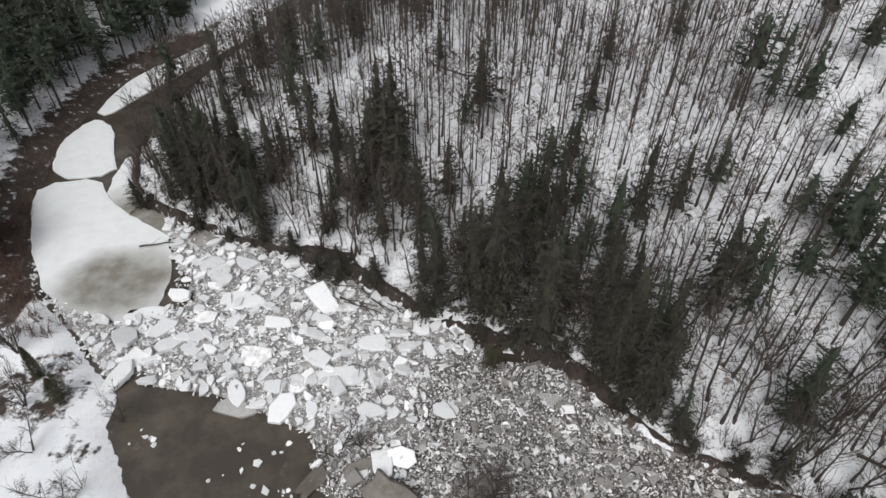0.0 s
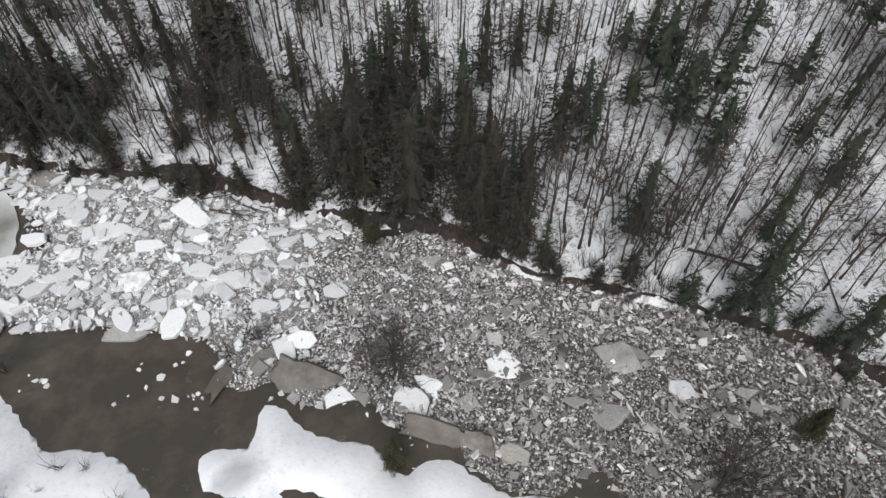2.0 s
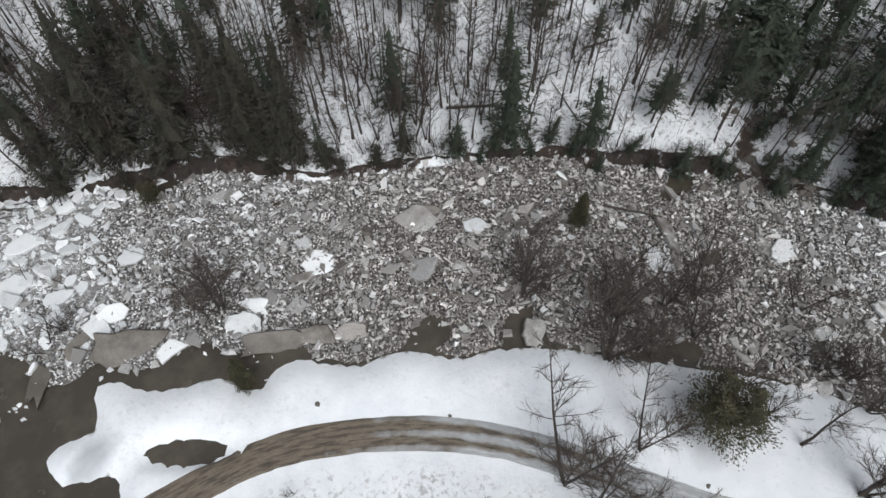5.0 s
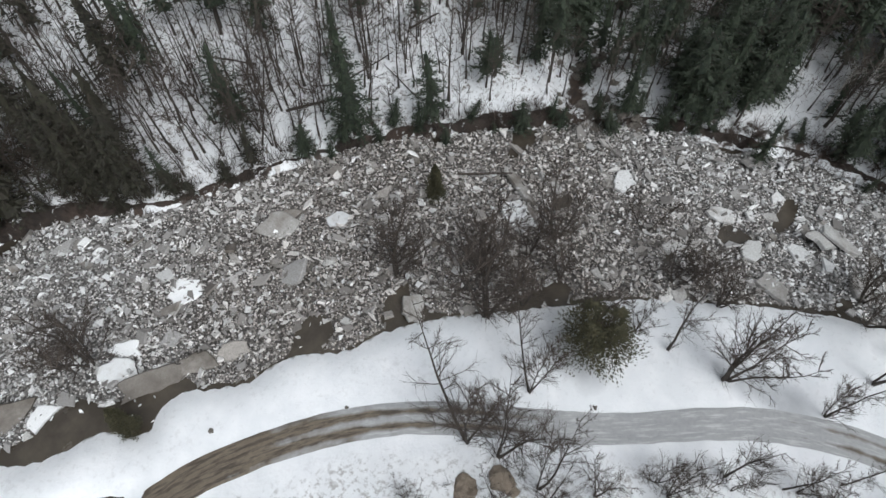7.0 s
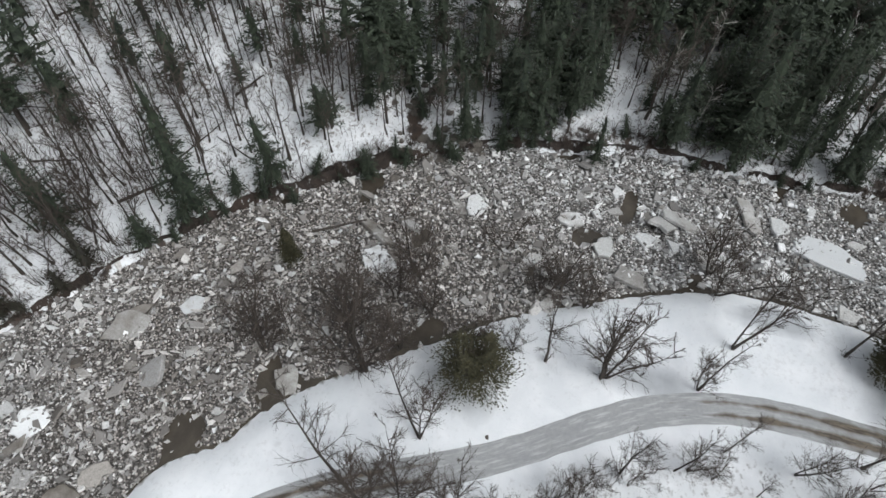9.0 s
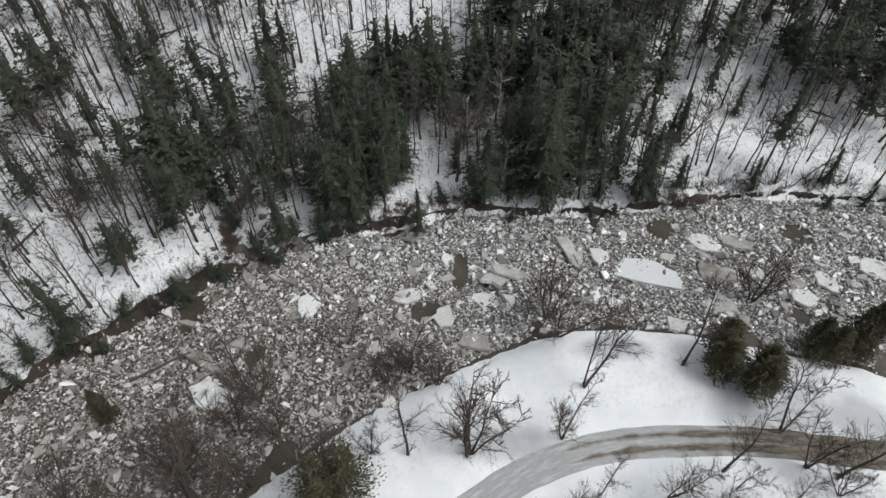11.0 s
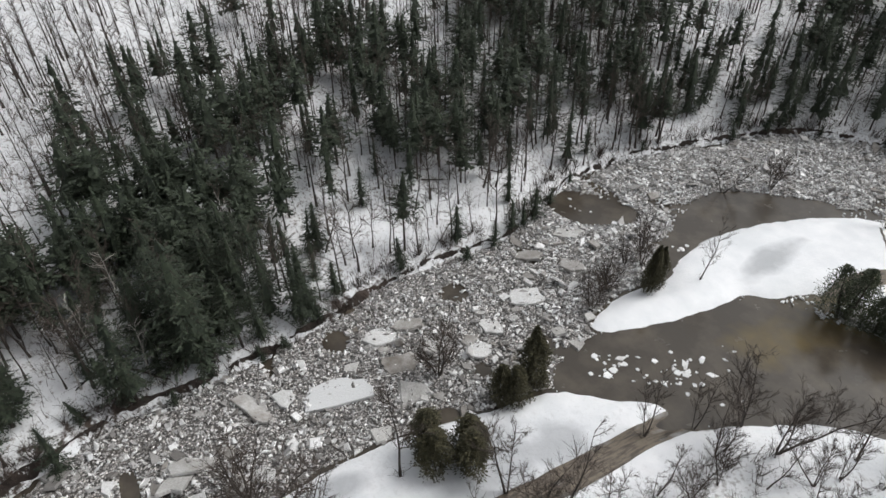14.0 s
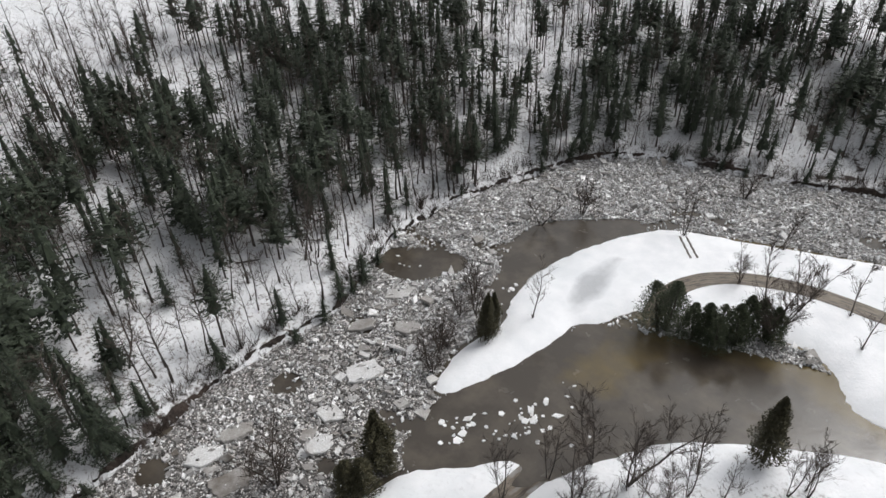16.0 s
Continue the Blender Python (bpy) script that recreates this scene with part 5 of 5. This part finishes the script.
def build_undergrowth():
    rng = np.random.default_rng(55)
    p = np.c_[rng.uniform(-70, 150, 48000), rng.uniform(-215, 150, 48000)]
    z, f, n, i, g, r = height(p[:, 0], p[:, 1])
    clump = vnoise(p[:, 0] / 6, p[:, 1] / 6, 95)
    sel = (f > 1.0) & (f < 75) & (rng.random(len(p)) < 0.25 + 0.9 * clump ** 2)
    spots = np.c_[p, z][sel][:12000]
    scatter("undergrowth", [sapling(rng) for _ in range(10)], TWIG, spots, rng, 0.4, 1.3, "thin leafless saplings and twigs poking through snow", "undergrowth")
    bank = (f > -0.8) & (f < 2.6) & (rng.random(len(p)) < 0.95)
    scatter("bank_brush", LOW_SHRUBS, OAK, np.c_[p, z][bank][:2300], rng, 0.5, 1.9, "brown leafless brush along the earth bank", "brush")
    west = (n > 0.5) & (n < 9) & (p[:, 0] < -50) & (p[:, 1] > 52)
    scatter("bank_brush", LOW_SHRUBS, BRUSH, np.c_[p, z][west][:420], rng, 0.6, 1.5, "reddish bare brush lining the upstream bank", "brush")
    q = np.c_[rng.uniform(-62, 48, 9000), rng.uniform(-124, 56, 9000)]
    z, f, n, i, g, r = height(q[:, 0], q[:, 1])
    left = (n > 1) & (q[:, 0] < -24) & (q[:, 1] > 15) & (rng.random(len(q)) < 0.14)
    inner = (n > 1.5) & (r > 2.8) & (r < 20) & (q[:, 0] > 0) & (signed(q[:, 0], q[:, 1], [(-60, 5), (0, 7), (15, -4), (25, -20), (38, -38), (41, -60), (40, -90), (20, -108), (-60, -118)]) > 0)
    inner &= rng.random(len(q)) < 0.55 * smooth(0.38, 0.7, vnoise(q[:, 0] / 7, q[:, 1] / 7, 97))
    feet = np.array(FOOT_CLUMPS)
    feet = np.c_[feet, height(feet[:, 0], feet[:, 1])[0]]
    for j, (x, y, zz) in enumerate(np.vstack([np.c_[q, z][left | inner], feet[feet[:, 2] > 0.2]])):
        ob = new("bare_shrub", SHRUB_MESH[j % 6])
        s = rng.uniform(0.5, 1.6)
        ob.matrix_basis = Matrix.Translation((x, y, zz - 0.05)) @ pose(0, 0, 0, 0, 0, rng.uniform(0, 360)) @ Matrix.Diagonal((s, s, s, 1))
        tagged(ob, "low leafless shrub growing out of the snow", "shrub", "shrubs in the snow")


SHRUB_MESH = [g.mesh("bare_shrub", TWIG) for g in LOW_SHRUBS]
build_woods()
build_undergrowth()


# ---------------- logs, stones ----------------
def log(x0, y0, x1, y1, r, rng, on_ice=False, label="fallen dark tree trunk lying on the snow"):
    g = Geo()
    n = 6
    P = []
    for u in np.linspace(0, 1, n):
        x, y = x0 + (x1 - x0) * u, y0 + (y1 - y0) * u
        P.append((x + rng.normal(0, 0.05), y + rng.normal(0, 0.05), (0.75 if on_ice else ground_z(x, y) + 0.12) + r * 0.6))
    P = np.array(P)
    P[:, 2] = np.linspace(P[0, 2], P[-1, 2], n) * 0.6 + P[:, 2] * 0.4 + 0.1
    g.tube(P, r * np.linspace(1, 0.55, n), 6)
    d = (P[-1] - P[0]) / np.linalg.norm(P[-1] - P[0])
    for _ in range(5):
        u = P[0] + (P[-1] - P[0]) * rng.uniform(0.3, 0.95)
        e = d * 0.6 + rng.normal(0, 0.5, 3) + [0, 0, 0.3]
        g.tube(np.array([u, u + e * rng.uniform(0.6, 1.6)]), [r * 0.3, 0.01], 3)
    return tagged(new("fallen_log", g.mesh("fallen_log", BARK)), label, "log", "fallen logs")


def build_logs():
    rng = np.random.default_rng(66)
    log(52, 9.3, 56.3, 3.2, 0.2, rng, True, "dark log frozen into the ice jam")
    log(46, 34.5, 54, 29, 0.24, rng), log(68, 29, 73, 27, 0.2, rng), log(-20, 69.5, -9, 63.5, 0.25, rng)
    log(-18, 66, -8, 62, 0.2, rng, True, "dark log frozen into the ice jam")
    log(89, -33, 84, -38, 0.2, rng), log(78, -24.5, 83, -30, 0.18, rng), log(-47, 71, -42, 72, 0.15, rng, True, "stick lying on the sheet ice")
    for _ in range(16):
        x, y, a, L = rng.normal(-13, 5), 0, rng.normal(-0.5, 0.35), rng.uniform(2.5, 6)
        y = 63.5 - 0.55 * (x + 13) + rng.normal(-2, 1.2)
        log(x, y, x + L * math.cos(a), y + L * math.sin(a), rng.uniform(0.07, 0.14), rng, True, "bare driftwood trunk heaped against the bank")
    k = 0
    while k < 46:
        x, y = rng.uniform(-20, 90), rng.uniform(-110, 66)
        a, L = rng.uniform(0, 6.28), rng.uniform(1.2, 3.6)
        if jam_mask(np.array([x]), np.array([y]))[0] > 1.5:
            log(x, y, x + L * math.cos(a), y + L * math.sin(a), rng.uniform(0.04, 0.09), rng, True, "thin dark branch caught among the ice blocks")
            k += 1
    k = 0
    while k < 70:
        x, y = rng.uniform(-40, 125), rng.uniform(-130, 110)
        z, f, *_ = height(np.array([x]), np.array([y]))
        if 3 < f[0] < 55:
            a, L = rng.uniform(0, 6.28), rng.uniform(3, 9)
            log(x, y, x + L * math.cos(a), y + L * math.sin(a), rng.uniform(0.09, 0.18), rng)
            k += 1


def stone_mesh(rng, mat):
    bm = bmesh.new()
    bmesh.ops.create_icosphere(bm, subdivisions=3, radius=1)
    s = rng.uniform(0, 50)
    for v in bm.verts:
        v.co *= 1 + 0.5 * noise.noise(v.co * 1.1 + Vector((s, s, 0))) + 0.22 * noise.noise(v.co * 3.1 + Vector((s, 0, s)))
        v.co.z *= 0.65
    me = bpy.data.meshes.new("boulder")
    bm.to_mesh(me)
    bm.free()
    me.materials.append(mat)
    return me


def build_stones():
    rng = np.random.default_rng(77)
    meshes = [stone_mesh(rng, STONE) for _ in range(5)]
    mounds = [stone_mesh(rng, MOUND) for _ in range(2)]
    spots = [(18, -14, 1.5), (21, -17, 1.6), (8, 11, 0.28), (33, -21, 0.22), (18, 1, 0.2)]
    spots += [(72 + rng.normal(0, 3.2), -1 + rng.normal(0, 3), rng.uniform(0.35, 0.95)) for _ in range(34)]
    spots += [(80 + rng.normal(0, 4), 5 + rng.normal(0, 3), rng.uniform(0.3, 0.8)) for _ in range(20)]
    for x, y, s in spots:
        ob = new("boulder", mounds[rng.integers(2)] if s > 1.2 else meshes[rng.integers(5)])
        ob.matrix_basis = Matrix.Translation((x, y, max(ground_z(x, y), 0.1) + (0.1 if s < 1.2 else -0.25) * s)) @ pose(0, 0, 0, rng.uniform(-15, 15), 0, rng.uniform(0, 360)) @ Matrix.Diagonal((s, s * rng.uniform(0.7, 1.0), s, 1))
        tagged(ob, "dark wet boulder half buried in snow" if s < 1.2 else "large brown boulder beside the road", "boulder", "boulders")


build_logs(), build_stones()


def ski_track(x0, y0, x1, y1):
    """Two parallel grooves pressed into the snow, edged with grey slush."""
    d = np.array([x1 - x0, y1 - y0]) / math.hypot(x1 - x0, y1 - y0)
    nrm = np.array([-d[1], d[0]])
    root = tagged(new("sled_track"), "pair of dark parallel sled tracks pressed in snow", "track")
    for s in (-0.6, 0.6):
        rows = []
        for k, u in enumerate(np.linspace(0, math.hypot(x1 - x0, y1 - y0), 14)):
            c = np.array([x0, y0]) + d * u + nrm * (s + 0.06 * math.sin(k * 1.7))
            for w, h in ((-0.20, 0.0), (-0.10, 0.05), (0.10, 0.05), (0.20, 0.0)):
                p = c + nrm * w
                rows.append((p[0], p[1], ground_z(p[0], p[1]) + h + 0.02))
        idx = np.arange(56).reshape(14, 4)
        F = np.stack([idx[:-1, :-1], idx[:-1, 1:], idx[1:, 1:], idx[1:, :-1]], -1).reshape(-1, 4)[:, ::-1]
        part("groove", raw_mesh("groove", rows, F, STONE), root)


ski_track(51.5, -150, 47, -144.5)
